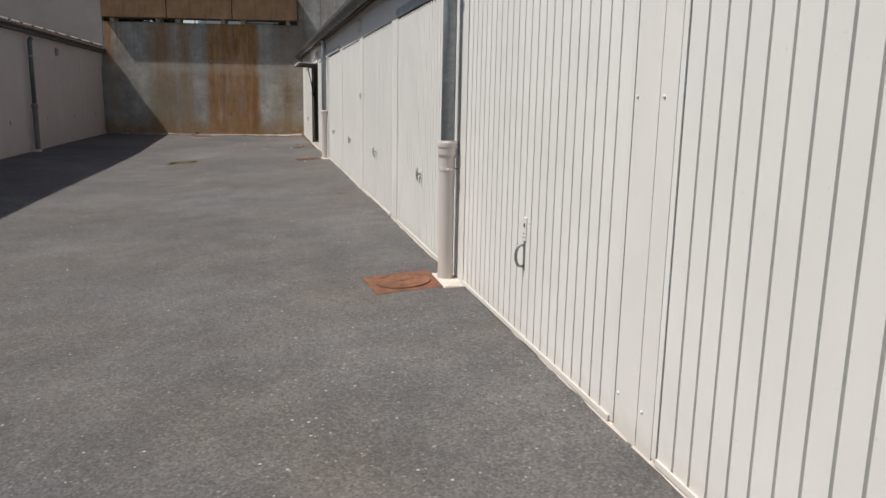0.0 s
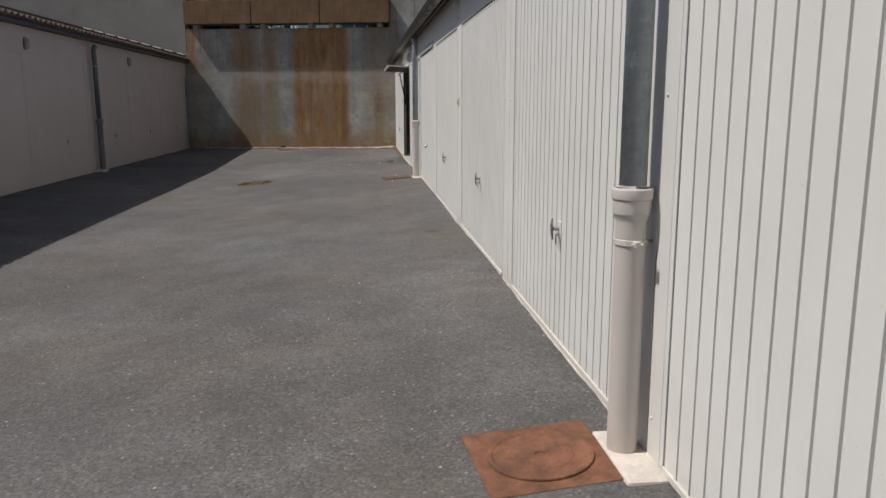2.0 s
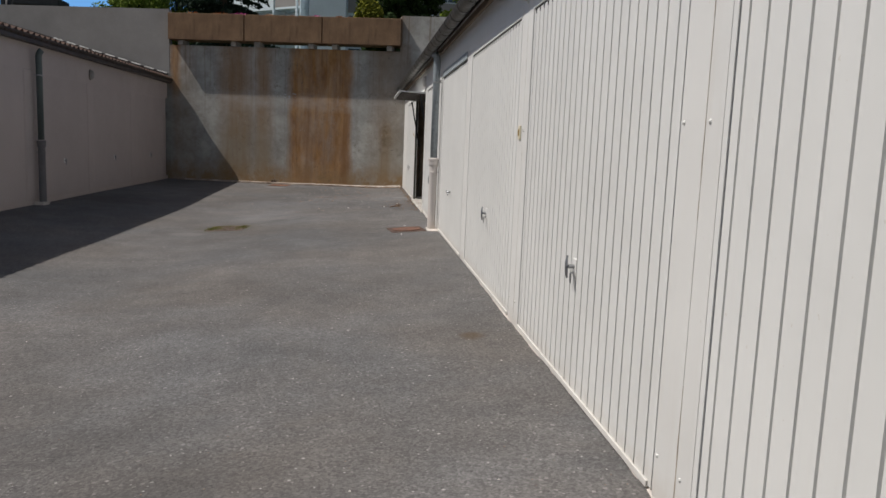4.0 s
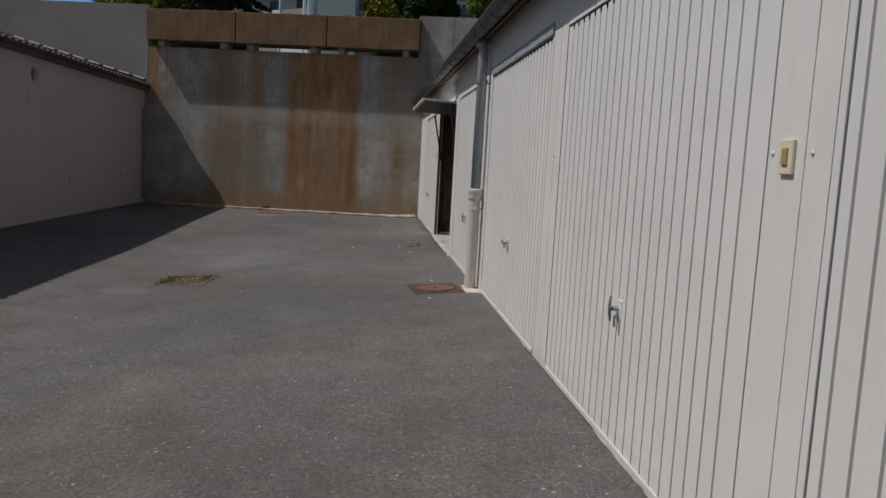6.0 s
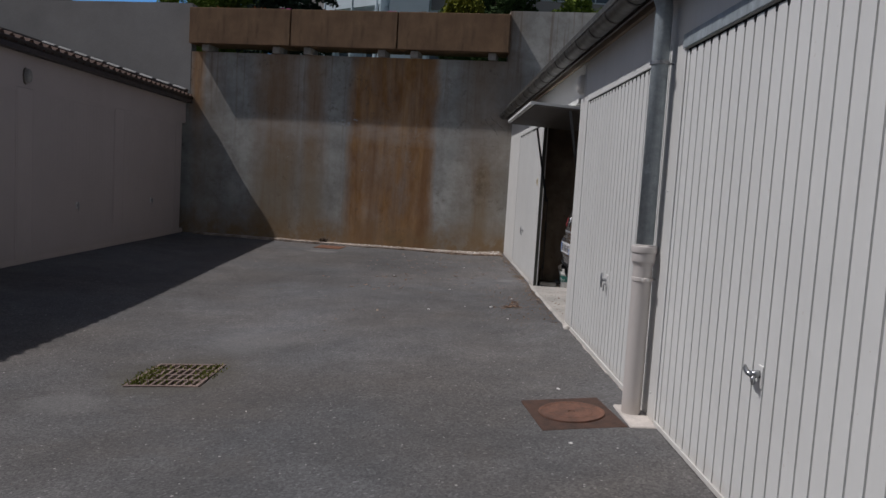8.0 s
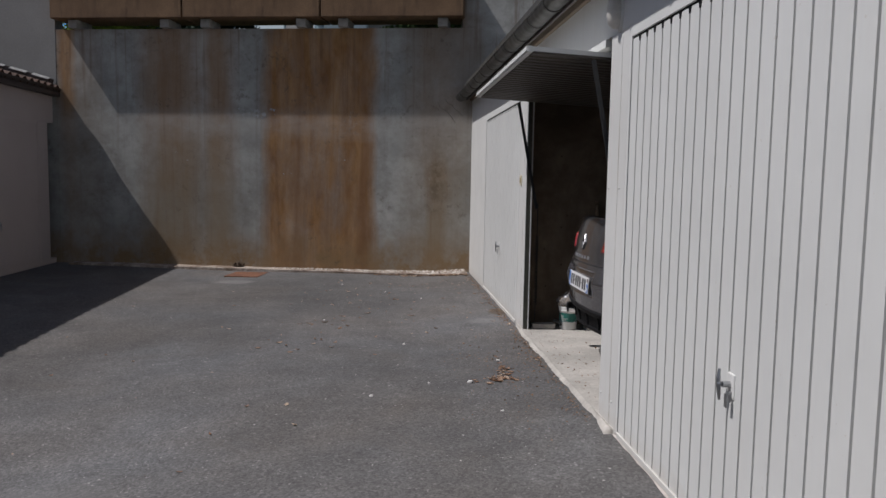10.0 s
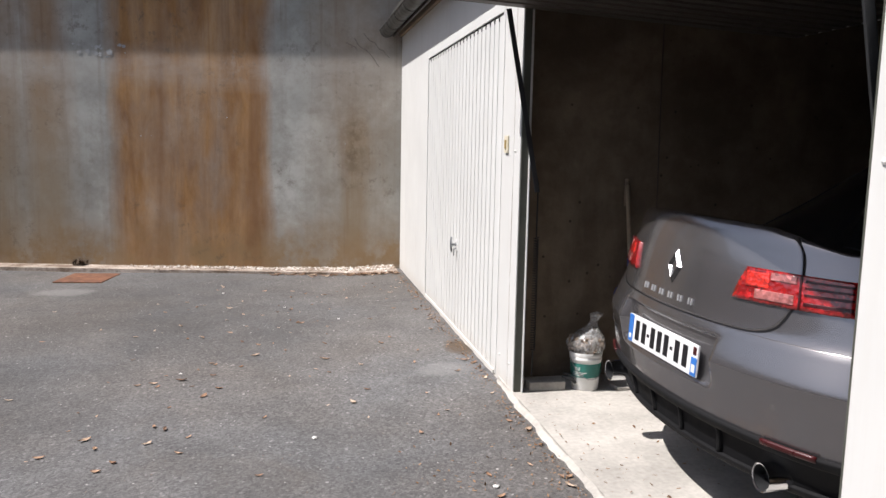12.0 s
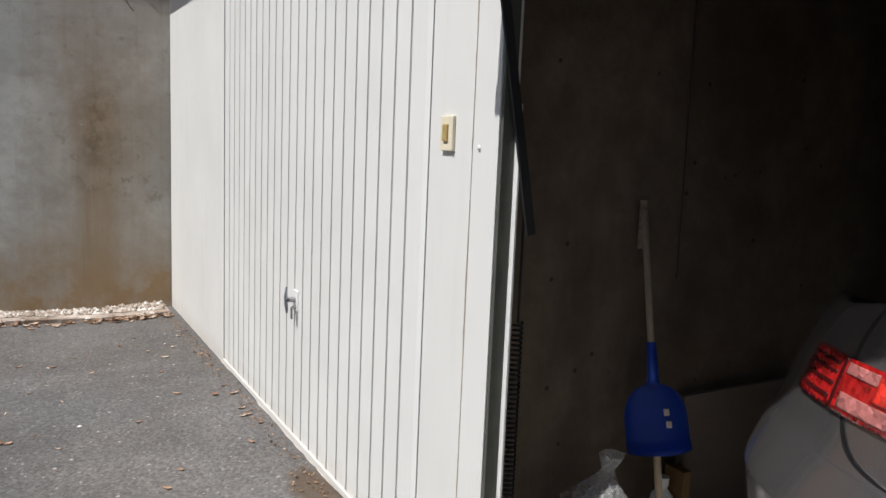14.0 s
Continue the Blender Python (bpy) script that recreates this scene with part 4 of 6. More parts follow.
def tiled_roof():
    """Rows of round tiles; each row lies a little over the next one down."""
    x0, z0, x1, z1 = -4.80, 2.575, -10.6, 4.13
    base = thing("roof_2", "brown tiled roof of the opposite garage row", "roof", None, "", "structure")
    run, rise = x1 - x0, z1 - z0
    long = math.hypot(run, rise)
    ux, uz = run / long, rise / long
    rows, wave = 15, 0.21
    ys = [LY0 + (LY1 + 0.25 - LY0) * i / (int((LY1 - LY0) / wave) * 6) for i in range(int((LY1 - LY0) / wave) * 6 + 1)]
    verts, faces = [], []
    for r in range(rows):
        a, b = long * r / rows - 0.03, long * (r + 1) / rows + 0.02
        k = len(verts)
        for y in ys:
            c = 0.062 * (0.5 + 0.5 * math.cos(math.tau * (y - LY0) / wave))
            for s, lift in ((a, 0.030), (a, 0.012), (b, 0.004)):
                n = lift + c
                top = n if lift != 0.012 else n - 0.02
                verts.append((x0 + ux * s + uz * top, y, z0 + uz * s - ux * top))
        for i in range(len(ys) - 1):
            p, q = k + 3 * i, k + 3 * (i + 1)
            faces += [(p, q, q + 2, p + 2), (p + 1, q + 1, q, p)]
    ob = tagged(joined("roof_tiles", verts, faces, "roof_tile"), "", "", "", "stuff")
    ob.parent = base
    bm = bmesh.new()
    prism(bm, [(x0 + 0.02, z0 - 0.08), (x0 + 0.02, z0 - 0.02), (x1, z1 - 0.02), (-15.0, z0), (-15.0, z0 - 0.08)], 1, LY0, LY1)
    part("underlay", bm, "brown_gutter", base)
    for i in range(16):
        s = 0.10 + i * (long - 0.2) / 16
        bm = bmesh.new()
        e = (long - 0.2) / 16 - 0.05
        m = Matrix.Translation((x0 + ux * s, end_y(x0 + ux * s) - 0.13, z0 + uz * s)) @ Matrix.Rotation(math.atan2(uz, -ux), 4, "Y")
        box(bm, -e - 0.045, 0, -0.02, 0.09, 0.0, 0.155, 0.004, m)
        f = part("upstand", bm, "brown_gutter", base, "dark upstand against the end wall")
        if i > 8:
            continue
        bm = bmesh.new()
        box(bm, -e * 0.8, 0, -0.05, 0.03, 0.158, 0.172, 0.003, m @ Matrix.Rotation(radians(24), 4, "X"))
        part("flashing", bm, "flashing", f, "pale metal flashing piece")


tiled_roof()
lgutter = thing("rain_gutter", "dark brown gutter along the tiled roof", "gutter")
bm = bmesh.new()
GXL, GZL = -4.812, 2.615
out2 = [(GXL + 0.058 * math.cos(a), GZL + 0.058 * math.sin(a)) for a in [math.pi + math.pi * i / 10 for i in range(11)]]
inn2 = [(GXL + 0.054 * math.cos(a), GZL + 0.054 * math.sin(a)) for a in [math.tau - math.pi * i / 10 for i in range(11)]]
prism(bm, out2 + inn2, 1, LY0, LY1 - 0.02)
part("channel", bm, "brown_gutter", lgutter, "", True)
part("fascia", slab(LEFT + 0.001, LEFT + 0.020, LY0, LY1, 2.505, 2.60), "brown_gutter", lrow, "dark fascia")


# ---------------------------------------------------------------- downpipes
def downpipe(at, label, upper="zinc", lower="pvc"):
    """A zinc pipe in a painted plastic foot, held by ring clamps. Local x points to the wall."""
    d = thing("downpipe", label, "downpipe", at, "downpipes")
    bm = bmesh.new()
    tube(bm, [(0, 0, 1.0), (0, 0, 2.32), (-0.004, 0, 2.345), (-0.022, 0, 2.385), (-0.05, 0, 2.412)], 0.048, 20)
    part("upper_pipe", bm, upper, d, "grey zinc upper pipe", True)
    bm = bmesh.new()
    lathe(bm, [(0.055, 0.0), (0.055, 0.872), (0.0555, 0.875), (0.064, 0.897), (0.0665, 0.900), (0.067, 0.902), (0.067, 0.948), (0.0672, 0.950), (0.0715, 0.952), (0.0725, 0.955), (0.0725, 0.985), (0.0715, 0.990), (0.066, 0.992), (0.058, 0.990), (0.054, 0.93)], 24)
    part("lower_pipe", bm, lower, d, "cream painted plastic foot pipe", True)
    for z, r, mat in ((0.80, 0.0575, lower), (2.02, 0.052, "steel")):
        bm = bmesh.new()
        lathe(bm, [(r, z - 0.011), (r + 0.003, z - 0.009), (r + 0.003, z + 0.009), (r, z + 0.011)], 20)
        box(bm, -0.012, 0.006, -r - 0.030, -r + 0.002, z - 0.010, z + 0.010, 0.002)
        c = part("clamp", bm, mat, d)
        bm = bmesh.new()
        tube(bm, [(-0.022, -r - 0.016, z), (0.018, -r - 0.016, z)], 0.004, 8)
        part("screw", bm, "white" if mat == lower else "steel", c)
        bm = bmesh.new()
        tube(bm, [(r, 0, z), (0.08, 0, z)], 0.006, 6)
        part("stem", bm, "steel", c)
    return d


PX = FACE - 0.080
pipe_1 = downpipe(pose(PX, 5.345, 0.0), "zinc downpipe with a cream plastic foot beside a garage door")
copy_thing(pipe_1, pose(PX, 16.425, 0.0))
downpipe(pose(LEFT + 0.10, 18.86, 0.0, 0, 0, 180), "dark downpipe with a paler foot on the shaded wall", "lantern", "pole")
for y in (5.345, 16.425):
    bm = bmesh.new()
    box(bm, PX - 0.068, FACE + 0.02, y - 0.27, y + 0.16, -0.06, 0.013, 0.014)
    tagged(link_mesh("pipe_footing", bm, "cement"), "rough pale cement footing below a downpipe", "footing", "downpipe footings")
bm = slab(LEFT - 0.02, LEFT + 0.16, 18.74, 18.98, -0.08, 0.004, 0.01)
tagged(link_mesh("pipe_footing", bm, "cement"), "cement footing below the shaded downpipe", "footing", "downpipe footings")


# ---------------------------------------------------------------- wall lamps and switches
def wall_lamp(at, label="unlit oval white bulkhead lamp under the eaves", cover="lampwhite", body="white"):
    """An oval bulkhead lamp, unlit. Local x points to the wall."""
    l = thing("wall_lamp", label, "wall lamp", at, "wall lamps")
    bm = bmesh.new()
    lathe(bm, [(0.052, 0.0), (0.055, 0.012), (0.052, 0.022)], 20, cap=True)
    bmesh.ops.transform(bm, matrix=pose(0, 0, 0, 0, -90, 0) @ Matrix.Diagonal((1.9, 1.0, 1, 1)), verts=bm.verts)
    part("base", bm, body, l)
    bm = bmesh.new()
    lathe(bm, [(0.047, 0.022), (0.046, 0.05), (0.036, 0.075), (0.015, 0.085), (0.001, 0.086)], 20)
    bmesh.ops.transform(bm, matrix=pose(0, 0, 0, 0, -90, 0) @ Matrix.Diagonal((1.9, 1.0, 1, 1)), verts=bm.verts)
    part("cover", bm, cover, l, "ribbed cover", True)
    if body == "white":
        bm = bmesh.new()
        tube(bm, [(-0.006, 0.0, 0.09), (-0.006, 0.0, 0.20)], 0.010, 8)
        part("conduit", bm, body, l)
    return l


lamp_one = wall_lamp(pose(FACE + 0.010, 10.86, 2.235))
copy_thing(lamp_one, pose(FACE + 0.010, 19.14, 2.235))
lamp_two = wall_lamp(pose(LEFT - 0.004, 15.93, 2.235, 0, 0, 180), "weathered brown bulkhead lamp under the shaded eaves", "block", "board")
copy_thing(lamp_two, pose(LEFT - 0.004, 21.46, 2.235, 0, 0, 180))


def light_switch(at):
    s = thing("light_switch", "yellowed ivory rocker switch on a garage pillar", "switch", at, "light switches")
    part("plate", slab(-0.010, 0.0, -0.033, 0.033, -0.047, 0.047, 0.003), "ivory", s)
    part("rocker", slab(-0.016, -0.009, -0.013, 0.013, -0.022, 0.024, 0.003), "ochre", s, "ochre rocker")
    return s


switch_one = light_switch(pose(FACE - 0.0010, 10.912, 1.30))
copy_thing(switch_one, pose(FACE - 0.0010, 21.985, 1.345))


# ---------------------------------------------------------------- covers and drain in the asphalt
def manhole(x, y, sx, sy, turn, material, label, rim):
    z = ground_z(x, y) - 0.006
    fall = math.degrees(math.atan2(ground_z(x + sx / 2, y) - ground_z(x - sx / 2, y), sx))
    m = thing("manhole_cover", label, "manhole cover", pose(x, y, z, 0, -fall, turn), "manhole covers")
    bm = bmesh.new()
    box(bm, -sx / 2, sx / 2, -sy / 2, sy / 2, -0.03, 0.012, 0.004)
    part("frame", bm, rim, m)
    bm = bmesh.new()
    r = min(sx, sy) * 0.40
    lathe(bm, [(0.001, 0.014), (0.018, 0.014), (0.022, 0.020), (r * 0.60, 0.021), (r * 0.64, 0.018), (r * 0.88, 0.018), (r * 0.92, 0.022), (r * 0.99, 0.022), (r, 0.018), (r, 0.008)], 40)
    part("lid", bm, material, m, "round rusty lid")
    return m


manhole(1.035, 5.36, 0.50, 0.51, 4, "rust", "orange rusted iron manhole cover set in asphalt", "rust")
manhole(0.995, 16.42, 0.48, 0.56, 6, "rust_lid", "brown rusted iron manhole cover set in asphalt", "rust_dark")
z = ground_z(-1.77, 26.1)
bm = slab(-0.235, 0.235, -0.265, 0.265, -0.03, 0.009, 0.003)
plate_lid = tagged(link_mesh("manhole_cover", bm, "rust"), "flat square rusted iron cover before the end wall", "manhole cover", "manhole covers")
plate_lid.matrix_basis = pose(-1.775, 26.14, z, 0, 0, -8)


def drain():
    x, y = -1.60, 17.32
    west, east = (sum(ground_z(x + a, y + b) for b in (-0.3, 0.3)) / 2 for a in (-0.25, 0.25))
    south, north = (sum(ground_z(x + a, y + b) for a in (-0.25, 0.25)) / 2 for b in (-0.3, 0.3))
    fall, climb = math.degrees(math.atan2(east - west, 0.5)), math.degrees(math.atan2(north - south, 0.6))
    d = thing("drain_grate", "rusty square drain grate with moss in its slots", "drain", pose(x, y, (west + east) / 2 + 0.003, climb, -fall, -2))
    bm = bmesh.new()
    box(bm, -0.27, 0.27, -0.33, 0.33, -0.16, -0.075)
    part("pit", bm, "black", d, "dark pit")
    for i, q in enumerate(((-0.25, 0.25, -0.31, -0.285), (-0.25, 0.25, 0.285, 0.31), (-0.25, -0.225, -0.285, 0.285), (0.225, 0.25, -0.285, 0.285))):
        part("rim", slab(*q, -0.07, 0.004, 0.002), "grate", d)
    for i in range(8):
        c = -0.1855 + 0.053 * i
        part("bar", slab(c - 0.009, c + 0.009, -0.284, 0.284, -0.03, 0.001, 0.002), "grate", d)
    for c in (-0.14, 0.0, 0.14):
        part("crossbar", slab(-0.224, 0.224, c - 0.010, c + 0.010, -0.03, 0.0025, 0.002), "grate", d)
    r = random.Random(5)
    verts, faces = [], []
    for _ in range(2600):
        a, b = r.uniform(-0.23, 0.23), r.uniform(-0.29, 0.29)
        if r.random() < 0.75:
            a = (0.205 + r.gauss(0, 0.04)) * r.choice((-1, -1, 1))
            b = r.uniform(-0.28, 0.22) if a < 0 else r.uniform(-0.1, 0.29)
        k = len(verts)
        h, w, t = 0.008 + 0.020 * r.random(), 0.007, r.random() * math.tau
        dx, dy = w * math.cos(t), w * math.sin(t)
        zb = -0.03 + 0.03 * r.random()
        verts += [(a - dx, b - dy, zb), (a + dx, b + dy, zb), (a + r.gauss(0, 0.008), b + r.gauss(0, 0.008), zb + h)]
        faces.append((k, k + 1, k + 2))
    m = joined("moss", verts, faces, "moss")
    m.parent = d
    tagged(m, "yellow-green moss", "", "", "stuff")


drain()


# ---------------------------------------------------------------- litter on the asphalt
def dry_leaf(x, y, size, seed, name="dry_leaf", material="dead_leaf"):
    """A small curled dead leaf."""
    r = random.Random(seed)
    bm = bmesh.new()
    n = 5
    rows = []
    for i in range(n):
        u = i / (n - 1) * 2 - 1
        w = (1 - u * u) * r.uniform(0.20, 0.62) + 0.03
        lift = 0.22 * u * u * r.uniform(0.5, 1.3)
        rows.append([bm.verts.new((u * size, s * w * size, (lift + (0.16 if s else 0.0) + 0.05) * size)) for s in (-1, 0, 1)])
    for a, b in zip(rows, rows[1:]):
        for k in (0, 1):
            bm.faces.new((a[k], b[k], b[k + 1], a[k + 1]))
    bm.normal_update()
    ob = link_mesh(name, bm, material)
    ob.matrix_basis = pose(x, y, ground_z(x, y) + 0.002, r.uniform(-8, 8), r.uniform(-8, 8), r.uniform(0, 360))
    return ob


def leaf_litter():
    """Crumbs of dead leaves blown against the doors' foot and the corner."""
    r = random.Random(31)
    verts, faces = [], []
    for i in range(2300):
        if i < 1200:
            y = 19.2 + 6.7 * r.random()
            x = 1.39 - abs(r.gauss(0, 0.05)) - (0.02 if OPEN - 1.2 < y < OPEN + 1.2 else 0.0)
        elif i < 1650:
            x = 1.30 - abs(r.gauss(0, 0.45))
            y = end_y(x) - 0.30 - abs(r.gauss(0, 0.05))
        else:
            x, y = 1.05 + r.gauss(0, 0.16), 20.3 + r.gauss(0, 0.5)
        s = r.uniform(0.003, 0.011)
        a, b = Vector((r.gauss(0, 1), r.gauss(0, 1), r.gauss(0, 0.3))).normalized(), Vector((r.gauss(0, 1), r.gauss(0, 1), r.gauss(0, 0.3))).normalized()
        z = ground_z(x, y)
        if i >= 2050:
            x, y, z = 1.45 + 0.8 * r.random() ** 2, r.uniform(19.5, 21.6), 0.028
        c = Vector((x, y, z + 0.004 + 0.3 * s))
        k = len(verts)
        verts += [tuple(c - a * s), tuple(c + b * s * 0.6), tuple(c + a * s), tuple(c - b * s * 0.5)]
        faces.append((k, k + 1, k + 2, k + 3))
    tagged(joined("leaf_litter", verts, faces, "dry"), "brown crumbs of dead leaves along the doors' foot", "litter", "", "stuff")


leaf_litter()
lr = random.Random(3)
for i in range(190):
    if i < 110:
        x, y = lr.uniform(-0.9, 1.3), lr.uniform(21.2, 25.4)
    elif i < 150:
        y = lr.uniform(19.6, 25.6)
        x = 1.37 - abs(lr.gauss(0, 0.06))
    else:
        x, y = lr.uniform(-2.8, 1.0), lr.uniform(18.5, 25.6)
    if OPEN - 1.25 < y < OPEN + 1.25 and x > 1.36:
        x = 1.36
    tagged(dry_leaf(x, y, lr.uniform(0.008, 0.024) * (1.35 if i % 6 == 0 else 1.0), 100 + i), "small brown dead leaf on the asphalt", "leaf", "dead leaves")
for i in range(46):
    x, y = 0.985 + lr.gauss(0, 0.075), 20.19 + lr.gauss(0, 0.04)
    tagged(dry_leaf(x, y, lr.uniform(0.014, 0.030), 400 + i), "brown dead leaf in a small heap", "leaf", "heap of dead leaves")
for i in range(22):
    x, y = 1.04 + lr.gauss(0, 0.03), 20.45 + lr.gauss(0, 0.14)
    tagged(dry_leaf(x, y, lr.uniform(0.014, 0.028), 500 + i), "brown dead leaf on the asphalt", "leaf", "heap of dead leaves")
for i in range(120):
    x = lr.gauss(1.05, 0.16) if i < 75 else (lr.gauss(0.35, 0.13) if i < 100 else lr.uniform(0.0, 1.3))
    x = min(x, 1.33)
    tagged(dry_leaf(x, end_y(x) - 0.29 - abs(lr.gauss(0, 0.055)), lr.uniform(0.018, 0.04), 600 + i), "brown dead leaf blown into the corner", "leaf", "dead leaves in the corner")


def scrap(x, y, s, seed, label, material="paper"):
    r = random.Random(seed)
    bm = bmesh.new()
    bmesh.ops.create_icosphere(bm, subdivisions=1, radius=1.0)
    for v in bm.verts:
        v.co = Vector((v.co.x * s * r.uniform(0.7, 1.2), v.co.y * s * r.uniform(0.6, 1.0), (v.co.z * 0.45 + 0.4) * s * r.uniform(0.7, 1.0)))
    ob = link_mesh("scrap", bm, material)
    ob.matrix_basis = pose(x, y, ground_z(x, y), 0, 0, r.uniform(0, 360))
    return tagged(ob, label, "litter", "white scraps")


for i, (x, y, s) in enumerate(((0.78, 20.163, 0.026), (0.117, 19.884, 0.02), (0.361, 21.396, 0.016), (0.50, 20.18, 0.012), (1.05, 20.70, 0.016), (0.90, 19.5, 0.014), (-0.4, 22.6, 0.014), (0.2, 24.4, 0.012), (0.62, 23.9, 0.012), (1.0, 16.95, 0.016), (0.9, 15.9, 0.014), (-0.36, 25.1, 0.014))):
    scrap(x, y, s, 700 + i, "small white scrap lying on the asphalt")
for i in range(26):
    scrap(lr.uniform(-2.2, 1.2), lr.uniform(1.5, 19.0), lr.uniform(0.004, 0.008), 760 + i, "pale pebble lying on the asphalt", "pebble")


# ---------------------------------------------------------------- the open up-and-over door
def open_door():
    """Hangs level under the lintel; its foot edge stands out over the yard."""
    tilt = 3.0
    d = thing("garage_door", "cream garage door swung up open over a parked car", "garage door", pose(FACE, OPEN, 0), "garage doors in the sunlit row")
    leaf = leaf_mesh()
    lift = Matrix.Translation((-0.42, 0, 2.085)) @ Matrix.Rotation(radians(tilt), 4, "Y") @ Matrix.Rotation(radians(90), 4, "Y") @ Matrix.Translation((0, 0, -0.062))
    bmesh.ops.transform(leaf, matrix=lift, verts=leaf.verts)
    lf = part("leaf", leaf, "door", d, "ribbed cream steel leaf lying level")
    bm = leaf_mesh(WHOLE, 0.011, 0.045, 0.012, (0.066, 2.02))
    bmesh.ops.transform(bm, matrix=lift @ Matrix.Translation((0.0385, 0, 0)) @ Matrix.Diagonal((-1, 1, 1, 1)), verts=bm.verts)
    part("inner_skin", bm, "inner_paint", lf, "brown-grey ribbed inner face, darkened for the shade beneath it")
    bm = bmesh.new()
    box(bm, -0.002, 0.034, -HALF - 0.004, HALF + 0.004, 0.034, 0.060, 0.002)
    bmesh.ops.transform(bm, matrix=lift, verts=bm.verts)
    part("foot_rail", bm, "door", lf, "cream foot rail")
    for s in (-1, 1):
        near = SHIFT[6]
        y0, y1 = sorted((s * (JAMB - 0.006) + near, s * (JAMB + 0.004) + near))
        part("jamb", slab(0.004, 0.040, y0, y1, 0.03, HEAD + 0.03, 0.002), "reveal", d, "dark grey-green steel reveal")
        bm = bmesh.new()
        yy = s * (HALF + 0.012) + near
        box(bm, -0.013, 0.013, yy - 0.004, yy + 0.004, 0.0, 0.93, 0.002, Matrix.Translation((0.09, 0, 1.10)) @ Matrix.Rotation(radians(-11.2), 4, "Y"))
        part("lift_arm", bm, "dark_steel", d, "dark steel lift arm")
        bm = bmesh.new()
        turns, path = 46, []
        for i in range(turns * 8 + 1):
            a = i * math.tau / 8
            path.append((0.115 + 0.013 * math.cos(a), s * (HALF + 0.035) + 0.013 * math.sin(a), 0.24 + 0.62 * i / (turns * 8)))
        tube(bm, path, 0.0032, 5)
        tube(bm, [(0.115, s * (HALF + 0.035), 0.86), (0.115, s * (HALF + 0.035), 1.15)], 0.004, 6)
        tube(bm, [(0.115, s * (HALF + 0.035), 0.10), (0.115, s * (HALF + 0.035), 0.24)], 0.004, 6)
        part("spring", bm, "dark_steel", d, "long coil spring")
        part("side_track", slab(0.042, 0.048, s * (HALF + 0.024) + near - 0.010, s * (HALF + 0.024) + near + 0.012, 0.03, 1.42, 0.001), "white", d, "thin white side strip")
    part("head_rail", slab(-0.012, 0.07, -HALF - 0.004, HALF + 0.004, HEAD + 0.03, HEAD + 0.075, 0.003), "door", d)


open_door()


# ---------------------------------------------------------------- on the end wall
def wall_flakes():
    """Torn bits of pale skin on the concrete below the planters' shadow."""
    r = random.Random(17)
    verts, faces = [], []
    for i in range(34):
        x = -1.72 + r.gauss(0, 0.12) if i < 24 else r.uniform(-3.0, 1.0)
        z = 2.26 + r.gauss(0, 0.05) if i < 24 else r.uniform(1.3, 2.3)
        s = r.uniform(0.010, 0.038) if i < 24 else r.uniform(0.006, 0.016)
        k, n = len(verts), 6
        for q in range(n):
            a = math.tau * q / n
            d = s * r.uniform(0.4, 1.1)
            px = x + d * math.cos(a)
            verts.append((px, end_y(px) - 0.002 - 0.004 * r.random(), z + d * 0.8 * math.sin(a)))
        faces.append(tuple(k + q for q in range(n)))
    tagged(joined("wall_flakes", verts, faces, "flashing"), "pale torn flakes on the stained concrete wall", "flakes", "", "stuff")


def creeper():
    """Dry tendrils hanging down the wall beside the garage corner."""
    r = random.Random(23)
    c = thing("creeper", "dry dead creeper tendrils clinging to the concrete wall", "creeper")
    for x0, z0, x1, z1 in ((0.90, 2.46, 1.20, 2.16), (1.02, 2.50, 1.30, 2.26), (0.84, 2.40, 0.95, 2.34)):
        bm = bmesh.new()
        path = []
        for i in range(9):
            x = x0 + (x1 - x0) * i / 8 + r.gauss(0, 0.012)
            path.append((x, end_y(x) - 0.010, z0 + (z1 - z0) * i / 8 + r.gauss(0, 0.012)))
        tube(bm, path, 0.003, 5)
        part("tendril", bm, "board", c)


wall_flakes()
creeper()
tuft("leaf_heap", "small dark heap of dead leaves at the foot of the wall", "leaf heap", pose(-2.0, end_y(-2.0) - 0.06, -0.02), 0.09, 0.05, 0.07, 90, 0.022, "soil", 77)


# ---------------------------------------------------------------- the parked coupe
CAR_Y = 20.43
